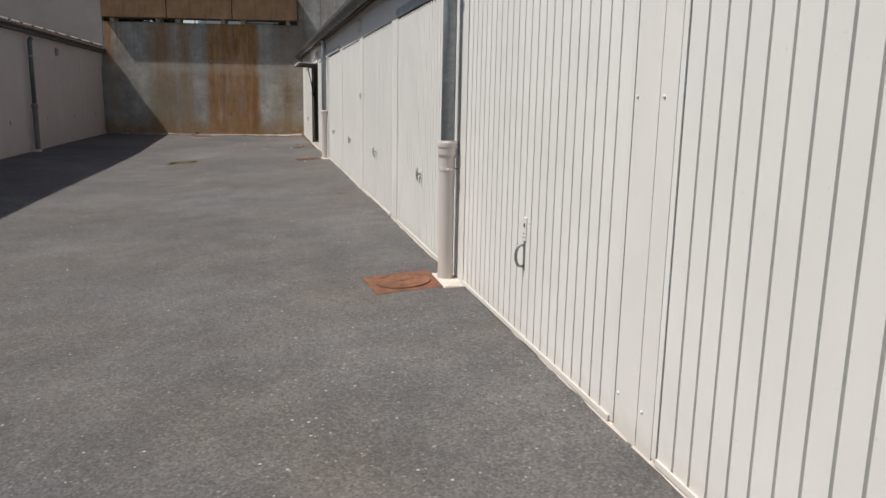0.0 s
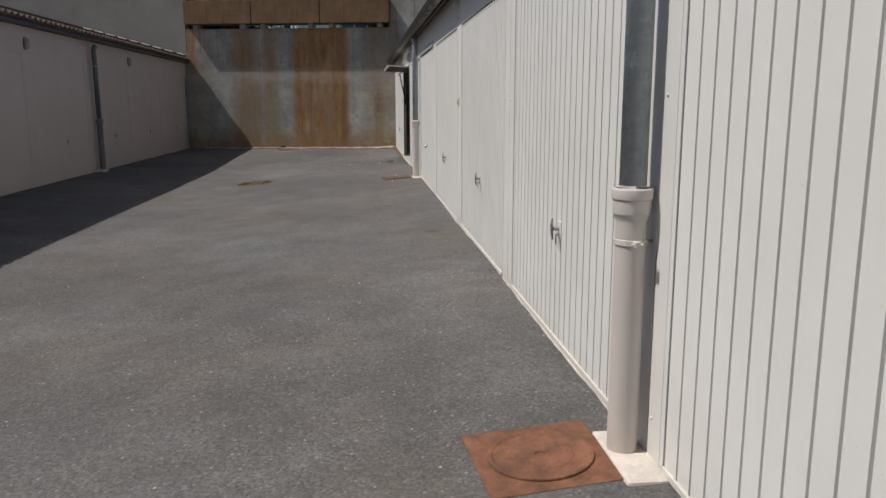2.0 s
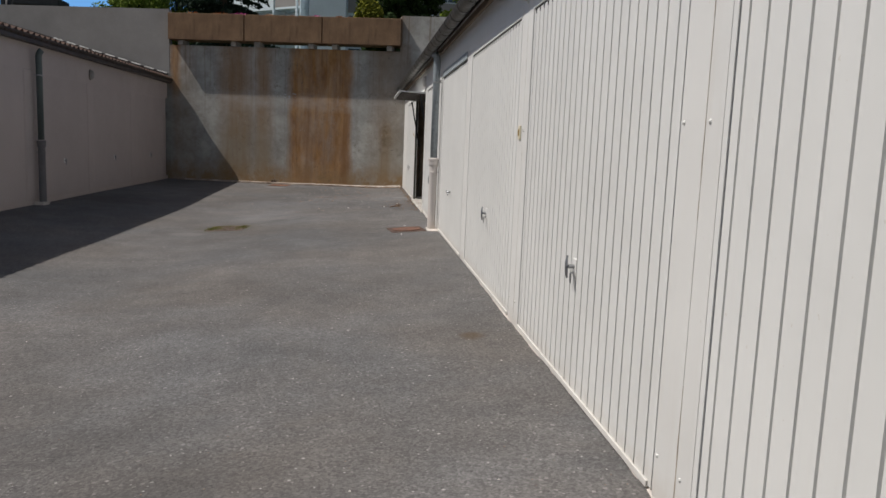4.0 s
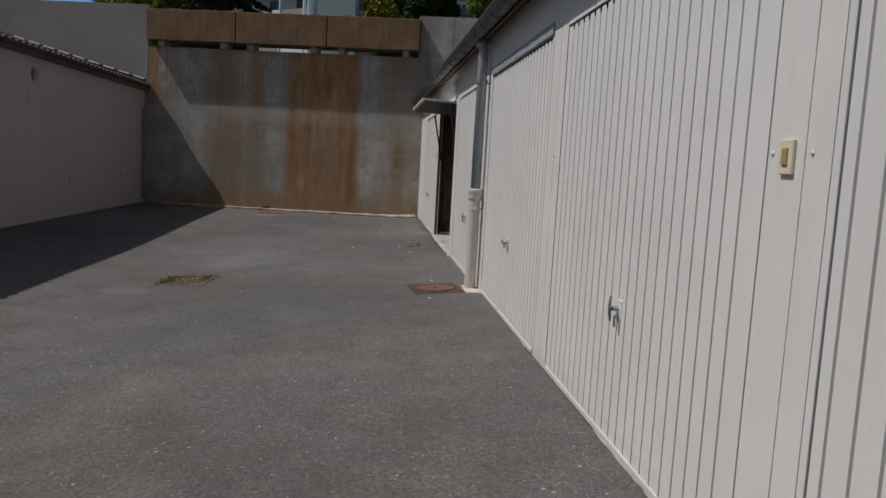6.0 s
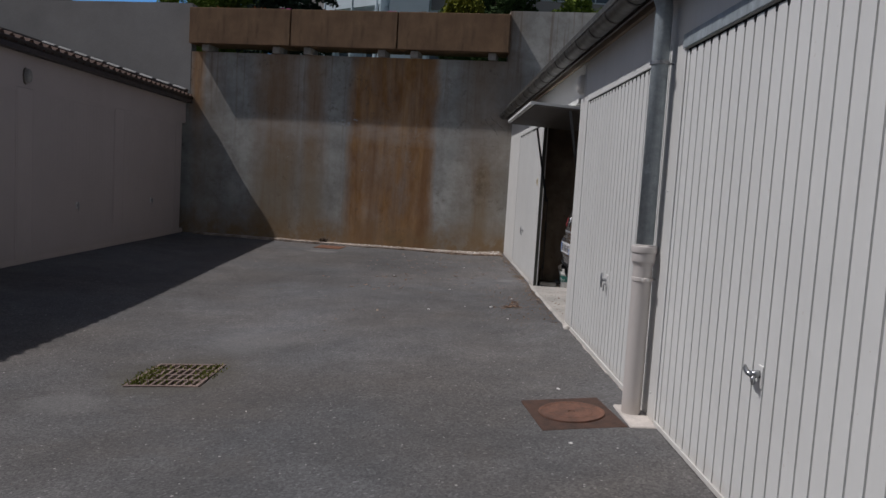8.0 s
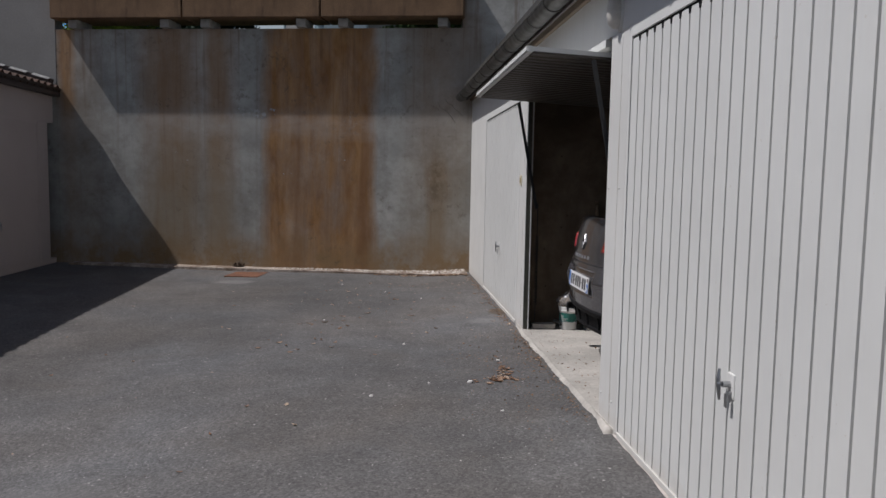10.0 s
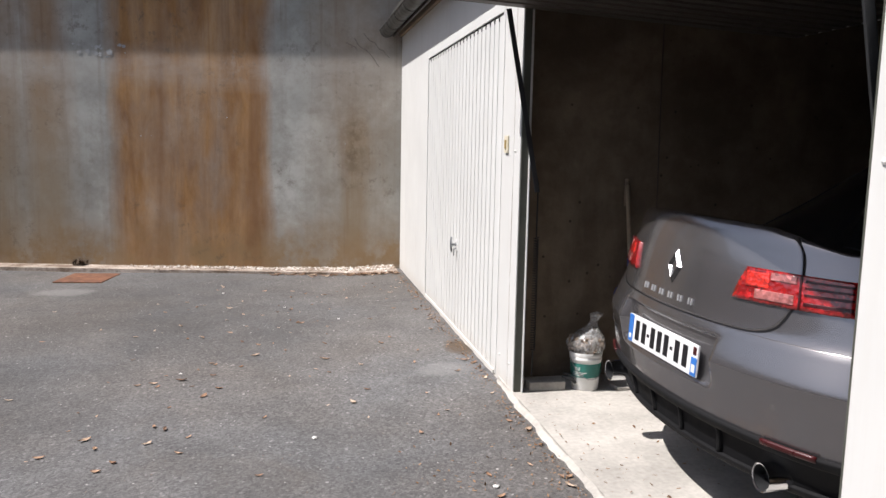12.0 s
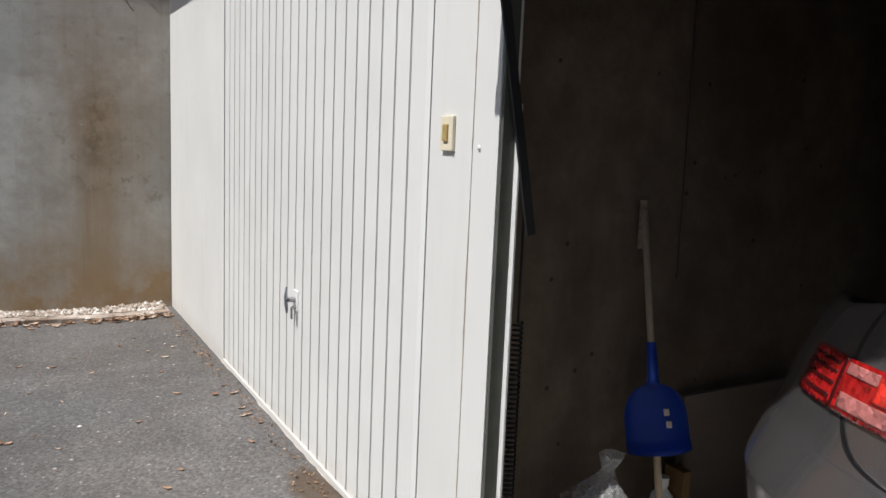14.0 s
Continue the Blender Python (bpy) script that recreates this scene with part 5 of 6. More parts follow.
# along the middle from the tail's foot over the roof to the nose: x, z, half width, bow, crown
SECTIONS = (
    (1.76, 0.312, 0.80, 0.30, 0.0), (1.640, 0.320, 0.84, 0.32, 0.0), (1.626, 0.362, 0.87, 0.33, 0.0), (1.612, 0.425, 0.90, 0.32, 0.0),
    (1.582, 0.462, 0.91, 0.34, 0.0), (1.563, 0.55, 0.915, 0.35, 0.0), (1.546, 0.642, 0.915, 0.35, 0.0), (1.5455, 0.668, 0.915, 0.35, 0.0),
    (1.574, 0.750, 0.90, 0.36, 0.0), (1.588, 0.80, 0.89, 0.38, 0.0), (1.605, 0.93, 0.855, 0.40, 0.0), (1.626, 1.025, 0.82, 0.39, 0.02),
    (1.645, 1.080, 0.775, 0.33, 0.045), (1.672, 1.104, 0.745, 0.29, 0.08), (1.75, 1.085, 0.735, 0.22, 0.095), (2.10, 0.97, 0.72, 0.10, 0.06),
    (2.45, 1.11, 0.68, 0.08, 0.05), (2.95, 1.375, 0.60, 0.05, 0.05), (3.50, 1.415, 0.57, 0.0, 0.05), (4.05, 1.375, 0.58, -0.05, 0.05),
    (4.70, 1.07, 0.70, -0.16, 0.05), (5.50, 0.93, 0.80, -0.10, 0.06), (5.95, 0.80, 0.84, -0.22, 0.05), (6.12, 0.62, 0.86, -0.30, 0.0),
    (6.15, 0.40, 0.86, -0.30, 0.0), (6.02, 0.24, 0.82, -0.25, 0.0),
)


def skin(t, s):
    """The body's place at section t (0 to the last) and s across (-1 to 1)."""
    t = min(max(t, 0.0), len(SECTIONS) - 1.001)
    i = int(t)
    f = t - i
    a, b, c, d = (SECTIONS[min(max(i + k, 0), len(SECTIONS) - 1)] for k in (-1, 0, 1, 2))
    q = []
    for k in range(5):
        m0, m1 = (c[k] - a[k]) * 0.42, (d[k] - b[k]) * 0.42
        f2, f3 = f * f, f * f * f
        q.append((2 * f3 - 3 * f2 + 1) * b[k] + (f3 - 2 * f2 + f) * m0 + (3 * f2 - 2 * f3) * c[k] + (f3 - f2) * m1)
    x, z, w, bow, crown = q
    e = abs(s)
    side = min(max((0.335 - abs(w * s)) / 0.016, 0.0), 1.0)
    tall = min(max((0.742 - z) / 0.012, 0.0), 1.0) * min(max((z - 0.560) / 0.03, 0.0), 1.0)
    if x < 2.0:         # the flat hollow that holds the plate
        x += (1.580 + 0.06 * (z - 0.56) - x) * side * tall
    return Vector((x + bow * (0.72 * e ** 2.2 + 0.28 * e ** 9), CAR_Y + w * s * (1 - 0.035 * e ** 6), z - crown * (0.4 * e * e + 0.6 * min(max((e - 0.52) / 0.3, 0.0), 1.0) ** 1.5)))


def at_height(z, s):
    """The tail's skin at a height, between bumper foot and boot edge."""
    lo, hi = 3.0, 13.0
    for _ in range(30):
        mid = (lo + hi) / 2
        if skin(mid, s).z < z:
            lo = mid
        else:
            hi = mid
    return lo


def patch(t0, t1, s0, s1, nt, ns, off=0.0, thick=0.0, rise=None, skew=(0.0, 0.0)):
    """A piece of the body's skin, off metres proud; with thickness it is closed."""
    bm = bmesh.new()

    def point(t, s, o):
        p = skin(t, s)
        e = 0.02
        n = (skin(t + e, s) - skin(t - e, s)).cross(skin(t, min(s + e, 1)) - skin(t, max(s - e, -1)))
        if n.length < 1e-9:
            n = Vector((-1, 0, 0))
        n.normalize()
        if n.x > 0.25 and t < 14 or (t >= 14 and n.z < 0 and t < 22):
            n = -n
        return p + n * o

    def sheet(o):
        across = [s0 + (s1 - s0) * j / ns for j in range(ns + 1)]
        foot = [t0 + (rise(s) if rise else 0.0) for s in across]
        lean = [skew[0] + (skew[1] - skew[0]) * j / ns for j in range(ns + 1)]
        return [[bm.verts.new(point(f + (t1 - f) * i / nt, s + l * i / nt, o)) for f, s, l in zip(foot, across, lean)] for i in range(nt + 1)]

    top = sheet(off)
    for i in range(nt):
        for j in range(ns):
            bm.faces.new((top[i][j], top[i][j + 1], top[i + 1][j + 1], top[i + 1][j]))
    if thick:
        low = sheet(off - thick)
        edge = [(0, j) for j in range(ns)] + [(i, ns) for i in range(nt)] + [(nt, j) for j in range(ns, 0, -1)] + [(i, 0) for i in range(nt, 0, -1)]
        for (a, b), (c, d) in zip(edge, edge[1:] + edge[:1]):
            bm.faces.new((top[a][b], top[c][d], low[c][d], low[a][b]))
    return bm


def build_car():
    car = thing("car", "dark grey metallic coupe parked nose first in the open garage", "car", Matrix())
    part("diffuser", patch(0, 3.9, -1, 1, 16, 60), "black", car, "black plastic lower bumper", True)
    part("bumper", patch(4.0, 8.5, -1, 1, 64, 130, 0.0, 0.02), "car", car, "", True)
    part("tail_body", patch(8.5, 15.2, -1, 1, 50, 90, 0.0), "car", car, "", True)

    def lid_foot(s):
        return 0.10 * s * s + 1.25 * max(0.0, (abs(s) - 0.40) / 0.26) ** 3

    part("shut_line", patch(8.52, 14.6, -0.663, 0.663, 44, 60, 0.0006, 0.0, lid_foot), "ink", car, "thin dark shut line", True)
    lid = part("boot_lid", patch(8.62, 14.6, -0.661, 0.661, 44, 60, 0.0022, 0.003, lid_foot), "car", car, "", True)
    part("rear_window", patch(14.9, 17.2, -0.86, 0.86, 16, 20, 0.004), "glass", car, "dark rear window", True)
    part("roof", patch(15.0, 19.2, -1, 1, 24, 24, -0.004), "car", car, "", True)
    part("windscreen", patch(19.2, 20.2, -0.95, 0.95, 8, 20), "glass", car, "", True)
    part("bonnet", patch(20.2, 25, -1, 1, 30, 24), "car", car, "", True)
    for s in (-1, 1):
        bm = bmesh.new()
        ring = [skin(t * 0.25, s) for t in range(0, 101)]
        flat = [bm.verts.new(p) for p in ring]
        mid = bm.verts.new(Vector((3.8, CAR_Y + s * 0.90, 0.62)))
        for a, b in zip(flat, flat[1:] + flat[:1]):
            bm.faces.new((a, b, mid))
        part("side_panel", bm, "car", car, "", True)
        for x in (2.62, 5.20):
            bm = bmesh.new()
            lathe(bm, [(0.20, -0.10), (0.31, -0.105), (0.325, -0.08), (0.325, 0.08), (0.31, 0.105), (0.20, 0.10)], 32)
            bmesh.ops.transform(bm, matrix=pose(x, CAR_Y + s * 0.80, 0.353, 90, 0, 0), verts=bm.verts)
            w = part("wheel", bm, "rubber", car, "black tyre", True)
            bm = bmesh.new()
            lathe(bm, [(0.03, 0.07 * s), (0.10, 0.06 * s), (0.19, 0.085 * s), (0.205, 0.09 * s), (0.205, -0.05)], 24)
            bmesh.ops.transform(bm, matrix=pose(x, CAR_Y + s * 0.80, 0.353, -90, 0, 0), verts=bm.verts)
            part("rim", bm, "steel", w, "grey alloy rim", True)
    # shelf and slots of the lower bumper
    part("bumper_lip", patch(3.55, 4.1, -0.97, 0.97, 6, 60, 0.014, 0.02), "black", car, "black lip", True)
    part("splitter", patch(1.15, 1.55, -0.93, 0.93, 4, 50, 0.014, 0.02), "black", car, "black lower lip", True)
    for s in (-0.36, -0.12, 0.12, 0.36):
        part("fin", patch(1.5, 3.5, s - 0.008, s + 0.008, 8, 2, 0.012, 0.012), "black", car, "black diffuser fin", True)
    for s in (-0.66, 0.66):
        part("reflector", patch(3.95, 4.18, s - 0.10, s + 0.08, 3, 12, 0.016, 0.01), "deep_red", car, "narrow dark red reflector", True)
    # lamps
    for s in (-1, 1):
        def lamp(name, t0, t1, a, b, off, material, label, parent, tip=0.0):
            lo, hi = sorted((s * a, s * b))
            lean = (tip, 0.0) if s > 0 else (0.0, -tip)
            return part(name, patch(t0, t1, lo, hi, 10, 16, off, 0.02, None, lean), material, parent, label, True)
        low = 0.858 if s > 0 else 0.870
        za, zb = at_height(low, s * 0.6), at_height(low + 0.10, s * 0.6)
        tail = lamp("tail_light", za, zb, 0.345 if s > 0 else 0.405, 0.785 if s > 0 else 0.82, 0.010, "red", "faceted red tail light", car, 0.05)
        third = (zb - za) / 3
        for k in range(4):
            lamp("rib", za + third * (0.35 + 0.65 * k), za + third * (0.55 + 0.65 * k), 0.672, 0.772 if s > 0 else 0.808, 0.0125, "deep_red", "dark rib", tail)
        lamp("reflector", za + third * 0.25, za + third * 0.95, 0.50, 0.64, 0.0125, "clear", "pale reversing lens", tail)
        lamp("reflector", za + third * 2.0, za + third * 2.75, 0.555, 0.645, 0.0130, "clear", "pale upper lens", tail)
        lamp("facet", za + third * 1.1, za + third * 2.6, 0.46, 0.55, 0.0125, "facet", "brighter inner lens", tail)
        lamp("seam", za, zb, 0.655, 0.662, 0.0125, "deep_red", "dark gap between the lamp's halves", tail)
    # plate, badge and lettering
    t_plate = at_height(0.635, 0)
    c = skin(t_plate, 0)
    m = pose(c.x - 0.003, CAR_Y - 0.012, c.z, 0, 3.4, 0)

    def flat(name, y0, y1, z0, z1, x0, x1, material, parent, label="", bevel=0.002):
        bm = slab(x0, x1, y0, y1, z0, z1, bevel)
        bmesh.ops.transform(bm, matrix=m, verts=bm.verts)
        return part(name, bm, material, parent, label)

    plate = flat("number_plate", -0.26, 0.26, -0.055, 0.055, -0.012, -0.004, "plate", car, "white number plate with blue ends", 0.003)
    flat("blue_band", 0.222, 0.259, -0.053, 0.053, -0.0135, -0.010, "plate_blue", plate)
    flat("blue_band", -0.259, -0.222, -0.053, 0.010, -0.0135, -0.010, "plate_blue", plate)
    flat("region_mark", -0.252, -0.230, 0.018, 0.046, -0.0135, -0.010, "deep_red", plate, "small red mark")
    flat("band_bar", -0.252, -0.230, -0.040, -0.014, -0.0145, -0.013, "plate", plate, "", 0.0005)
    flat("band_bar", 0.232, 0.249, -0.040, -0.022, -0.0145, -0.013, "plate", plate, "", 0.0005)
    for y in (0.186, 0.132, 0.060, 0.008, -0.044, -0.124, -0.180):
        flat("bar", y - 0.0165, y + 0.0165, -0.038, 0.038, -0.0135, -0.010, "ink", plate, "", 0.001)
    for y in (0.096, -0.084):
        flat("dash_bar", y - 0.009, y + 0.009, -0.006, 0.006, -0.0135, -0.010, "ink", plate, "", 0.001)
    tb = at_height(0.93, 0)
    b = skin(tb, 0)
    lb = math.degrees(math.atan2(skin(tb + 0.4, 0).x - skin(tb - 0.4, 0).x, skin(tb + 0.4, 0).z - skin(tb - 0.4, 0).z))
    bm = bmesh.new()
    o = [bm.verts.new((-0.010, y, z)) for y, z in ((0, 0.068), (-0.052, 0), (0, -0.068), (0.052, 0))]
    p = [bm.verts.new((-0.022, y, z)) for y, z in ((0, 0.050), (-0.036, 0), (0, -0.050), (0.036, 0))]
    q = [bm.verts.new((-0.010, y, z)) for y, z in ((0, 0.032), (-0.020, 0), (0, -0.032), (0.020, 0))]
    for k in range(4):
        j = (k + 1) % 4
        bm.faces.new((o[k], o[j], p[j], p[k]))
        bm.faces.new((p[k], p[j], q[j], q[k]))
    bm.faces.new(o[::-1])
    bmesh.ops.transform(bm, matrix=pose(b.x + 0.006, CAR_Y - 0.03, 0.918, 0, lb, 0) @ Matrix.Scale(0.9, 4), verts=bm.verts)
    part("badge", bm, "badge", lid, "chrome diamond badge")
    for i in range(6):
        y = 0.165 - 0.066 * i
        s = y / 0.89
        t = at_height(0.815 + 0.012 * abs(y), s)
        r = skin(t, s)
        bm = slab(-0.006, 0.0, -0.012, -0.0075, -0.011, 0.011, 0.001)
        box(bm, -0.006, 0.0, 0.0075, 0.012, -0.011, 0.011)
        bmesh.ops.transform(bm, matrix=pose(r.x - 0.001, r.y, r.z, 0, lb, 0), verts=bm.verts)
        part("letter_bar", bm, "bright", lid, "small chrome bar")
    # exhausts
    for s in (-1, 1):
        y = CAR_Y + 0.033 + s * 0.57
        bm = bmesh.new()
        tube(bm, [(1.650, y, 0.348), (2.2, y, 0.350)], 0.045, 24, False)
        tube(bm, [(1.650, y, 0.348), (1.652, y, 0.348)], [0.045, 0.040], 24, False)
        tip = part("exhaust", bm, "chrome", car, "bright steel exhaust tip", True)
        bm = bmesh.new()
        tube(bm, [(1.652, y, 0.348), (1.735, y, 0.350)], [0.040, 0.038], 24, False)
        part("bore", bm, "dark_steel", tip, "sooty bore", True)
        bm = bmesh.new()
        tube(bm, [(1.730, y, 0.350), (1.734, y, 0.350)], 0.038, 20)
        part("mouth", bm, "ink", tip)


build_car()


# ---------------------------------------------------------------- things in the garage
def bucket():
    b = thing("bucket", "white plastic filler bucket with a green label", "bucket", pose(1.838, 21.77, 0.028) @ Matrix.Scale(0.86, 4))
    bm = bmesh.new()
    lathe(bm, [(0.001, 0.003), (0.084, 0.0), (0.086, 0.006), (0.098, 0.19), (0.102, 0.192), (0.102, 0.205), (0.099, 0.207), (0.104, 0.222), (0.106, 0.238), (0.103, 0.242), (0.098, 0.24), (0.094, 0.20), (0.084, 0.01), (0.001, 0.008)], 36)
    part("tub", bm, "white", b, "", True)
    bm = bmesh.new()
    lathe(bm, [(0.0925, 0.085), (0.0975, 0.175)], 36)
    lab = part("label", bm, "label", b, "green printed label", True)
    for text, size, z, mat in (("Fill", 0.034, 0.128, "white"),):
        cu = bpy.data.curves.new("word", "FONT")
        cu.body, cu.size, cu.extrude, cu.align_x = text, size, 0.0006, "CENTER"
        cu.materials.append(M[mat])
        w = new("word", cu)
        turn = -52
        a = radians(turn - 90)
        w.matrix_basis = Matrix.Translation((0.0985 * math.cos(a), 0.0985 * math.sin(a), z)) @ pose(0, 0, 0, 90, 0, turn)
        w.parent = lab
    for i, z in enumerate((0.116, 0.106, 0.096)):
        bm = bmesh.new()
        n = 10
        strip = []
        for k in range(n + 1):
            a = radians(-165 + (60 - 12 * i) * k / n)
            r = 0.0938 + 0.053 * (z - 0.085) + 0.0008
            strip.append([bm.verts.new((r * math.cos(a), r * math.sin(a), zz)) for zz in (z, z + 0.004)])
        for p, q in zip(strip, strip[1:]):
            bm.faces.new((p[0], q[0], q[1], p[1]))
        part("print_line", bm, "white", lab)
    bm = bmesh.new()
    tube(bm, [(0.104 * math.cos(a), 0.104 * math.sin(a), 0.21 - 0.13 * math.sin((a + math.pi) * 1.0)) for a in [-math.pi + math.pi * i / 16 for i in range(17)]], 0.003, 6)
    part("bail", bm, "steel", b, "wire bail")
    bag = thing("bag_of_bark", "clear plastic bag of bark chips tied at the neck", "bag", pose(1.838, 21.77, 0.2345) @ Matrix.Scale(0.88, 4))
    bm = bmesh.new()
    prof = [(0.001, -0.02), (0.07, -0.02), (0.099, 0.0), (0.116, 0.03), (0.117, 0.06), (0.104, 0.09), (0.080, 0.115), (0.054, 0.14), (0.032, 0.165), (0.021, 0.185), (0.026, 0.20), (0.036, 0.22), (0.044, 0.235)]
    lathe(bm, prof, 40)
    r = random.Random(9)
    for v in bm.verts:
        a = math.atan2(v.co.y, v.co.x)
        k = 1 + 0.10 * noise.noise((v.co.x * 18, v.co.y * 18, v.co.z * 16)) + 0.06 * math.sin(a * 7 + v.co.z * 20)
        v.co.x *= k
        v.co.y *= k
        v.co.x += 0.34 * max(v.co.z - 0.06, 0)
    part("film", bm, "film", bag, "crumpled clear film", True)
    verts, faces = [], []
    for _ in range(420):
        a, rr, z = r.random() * math.tau, 0.104 * r.random() ** 0.4, r.uniform(-0.012, 0.09)
        rr *= 1.0 if z > 0.02 else 0.85
        c = Vector((rr * math.cos(a), rr * math.sin(a), z))
        u = Vector((r.gauss(0, 1), r.gauss(0, 1), r.gauss(0, 1))).normalized()
        v = u.orthogonal().normalized()
        w = u.cross(v)
        s = r.uniform(0.007, 0.016)
        k = len(verts)
        for i in (-1, 1):
            for j in (-1, 1):
                for q in (-1, 1):
                    verts.append(tuple(c + u * s * i + v * s * 0.5 * j + w * s * 0.25 * q))
        faces += [tuple(k + i for i in f) for f in ((0, 1, 3, 2), (4, 6, 7, 5), (0, 4, 5, 1), (2, 3, 7, 6), (0, 2, 6, 4), (1, 5, 7, 3))]
    chips = joined("bark_chips", verts, faces, "bark")
    chips.parent = bag
    tagged(chips, "brown bark chips", "", "", "stuff")


bucket()


def garage_clutter():
    bm = slab(1.512, 1.715, 21.735, 21.835, 0.028, 0.076, 0.006)
    tagged(link_mesh("concrete_block", bm, "block"), "grey concrete block lying by the door post", "block")
    bm = slab(1.99, 2.22, 21.68, 21.86, 0.029, 0.047, 0.004)
    tagged(link_mesh("board_offcut", bm, "slab"), "pale flat board under the dustpan's stick", "board")
    tap = thing("tap", "old dull metal tap lying between block and bucket", "tap", pose(1.722, 21.735, 0.092) @ Matrix.Scale(0.85, 4))
    bm = bmesh.new()
    tube(bm, [(-0.035, 0.0, 0.018), (0.0, 0.0, 0.010), (0.035, -0.01, -0.002), (0.050, -0.015, -0.030)], [0.008, 0.013, 0.012, 0.010], 10)
    spout = part("spout", bm, "dark_steel", tap, "", True)
    bm = bmesh.new()
    tube(bm, [(0.0, 0.0, 0.012), (0.002, -0.002, 0.034)], 0.006, 8)
    tube(bm, [(-0.026, 0.0, 0.036), (0.028, -0.004, 0.032)], 0.005, 8)
    part("cross_handle", bm, "dark_steel", spout)
    # long-handled dustpan on a broom stick
    base = Vector((2.125, 21.765, 0.048))
    top = Vector((2.115, 21.955, 1.155))
    pan = thing("dustpan", "blue long-handled dustpan hung on a pale stick", "dustpan", Matrix())
    bm = bmesh.new()
    tube(bm, [base, base.lerp(top, 0.5), top], [0.012, 0.012, 0.011], 10)
    stick = part("stick", bm, "wood", pan, "pale wooden stick", True)
    bm = bmesh.new()
    tube(bm, [top + Vector((0, -0.001, -0.14)), top + Vector((0, -0.001, 0.012))], 0.0135, 10)
    part("grip", bm, "bark", stick, "worn taped grip")
    bm = bmesh.new()
    a, b = base.lerp(top, 0.47), base.lerp(top, 0.615)
    tube(bm, [a, a.lerp(b, 0.3), b], [0.032, 0.018, 0.0145], 12)
    part("socket", bm, "blue", pan, "blue plastic socket", True)
    swing = Matrix.Translation(base.lerp(top, 0.40)) @ Matrix.Rotation(radians(-36), 4, "Z") @ Matrix.Rotation(radians(-9), 4, "Y") @ Matrix.Rotation(radians(-7), 4, "X")
    bm = bmesh.new()
    rows = []
    n = 16
    for i in range(n + 1):
        u = i / n
        w = 0.020 + 0.074 * (1 - (1 - min(u / 0.55, 1.0)) ** 2.2) ** 0.6 + 0.004 * u
        line = []
        for k in range(13):
            v = k / 6 - 1
            dy = -0.022 - 0.030 * math.sqrt(max(u, 0.0)) * (1 - abs(v) ** 3.5) - 0.05 * max(u - 0.86, 0.0) * 7 * (1 - 0.5 * v * v)
            line.append(bm.verts.new((w * v, dy, 0.115 - 0.205 * u)))
        rows.append(line)
    for p, q in zip(rows, rows[1:]):
        for k in range(12):
            bm.faces.new((p[k], p[k + 1], q[k + 1], q[k]))
    bmesh.ops.solidify(bm, geom=bm.faces[:], thickness=0.004)
    bmesh.ops.transform(bm, matrix=swing, verts=bm.verts)
    scoop = part("scoop", bm, "blue", pan, "blue plastic scoop", True)
    for x, z in ((0.030, 0.030), (0.034, -0.008)):
        bm = slab(x - 0.008, x + 0.008, -0.058, -0.050, z - 0.010, z + 0.010, 0.001)
        bmesh.ops.transform(bm, matrix=swing, verts=bm.verts)
        part("sticker", bm, "pebble", scoop, "small worn pale sticker")
    # leaning boards, bottle, cable
    bm = slab(2.36, 3.25, 21.945, 21.965, 0.028, 0.50, 0.003)
    tagged(link_mesh("panel_board", bm, "board"), "grey-brown board leaning on the garage wall", "board")
    bm = slab(2.315, 2.352, 21.88, 21.965, 0.028, 0.26, 0.003)
    tagged(link_mesh("timber_offcut", bm, "timber"), "short brown timber offcut standing by the board", "timber")
    bottle = thing("bottle", "white plastic bottle standing by the garage wall", "bottle", pose(2.20, 21.86, 0.028))
    bm = bmesh.new()
    lathe(bm, [(0.001, 0.0), (0.038, 0.0), (0.041, 0.01), (0.041, 0.16), (0.034, 0.19), (0.016, 0.21), (0.016, 0.225)], 20)
    part("body", bm, "white", bottle, "", True)
    bm = bmesh.new()
    lathe(bm, [(0.019, 0.222), (0.019, 0.25), (0.001, 0.25)], 16)
    part("cap", bm, "white", bottle)
    bm = bmesh.new()
    tube(bm, [(2.30, 21.988, 2.58), (2.305, 21.989, 1.8), (2.315, 21.988, 1.2), (2.32, 21.989, 0.9)], 0.003, 8)
    tagged(link_mesh("wall_cable", bm, "brown_gutter"), "thin cable down the dark garage wall", "cable")


garage_clutter()


# ---------------------------------------------------------------- behind the end wall
UP = 3.42


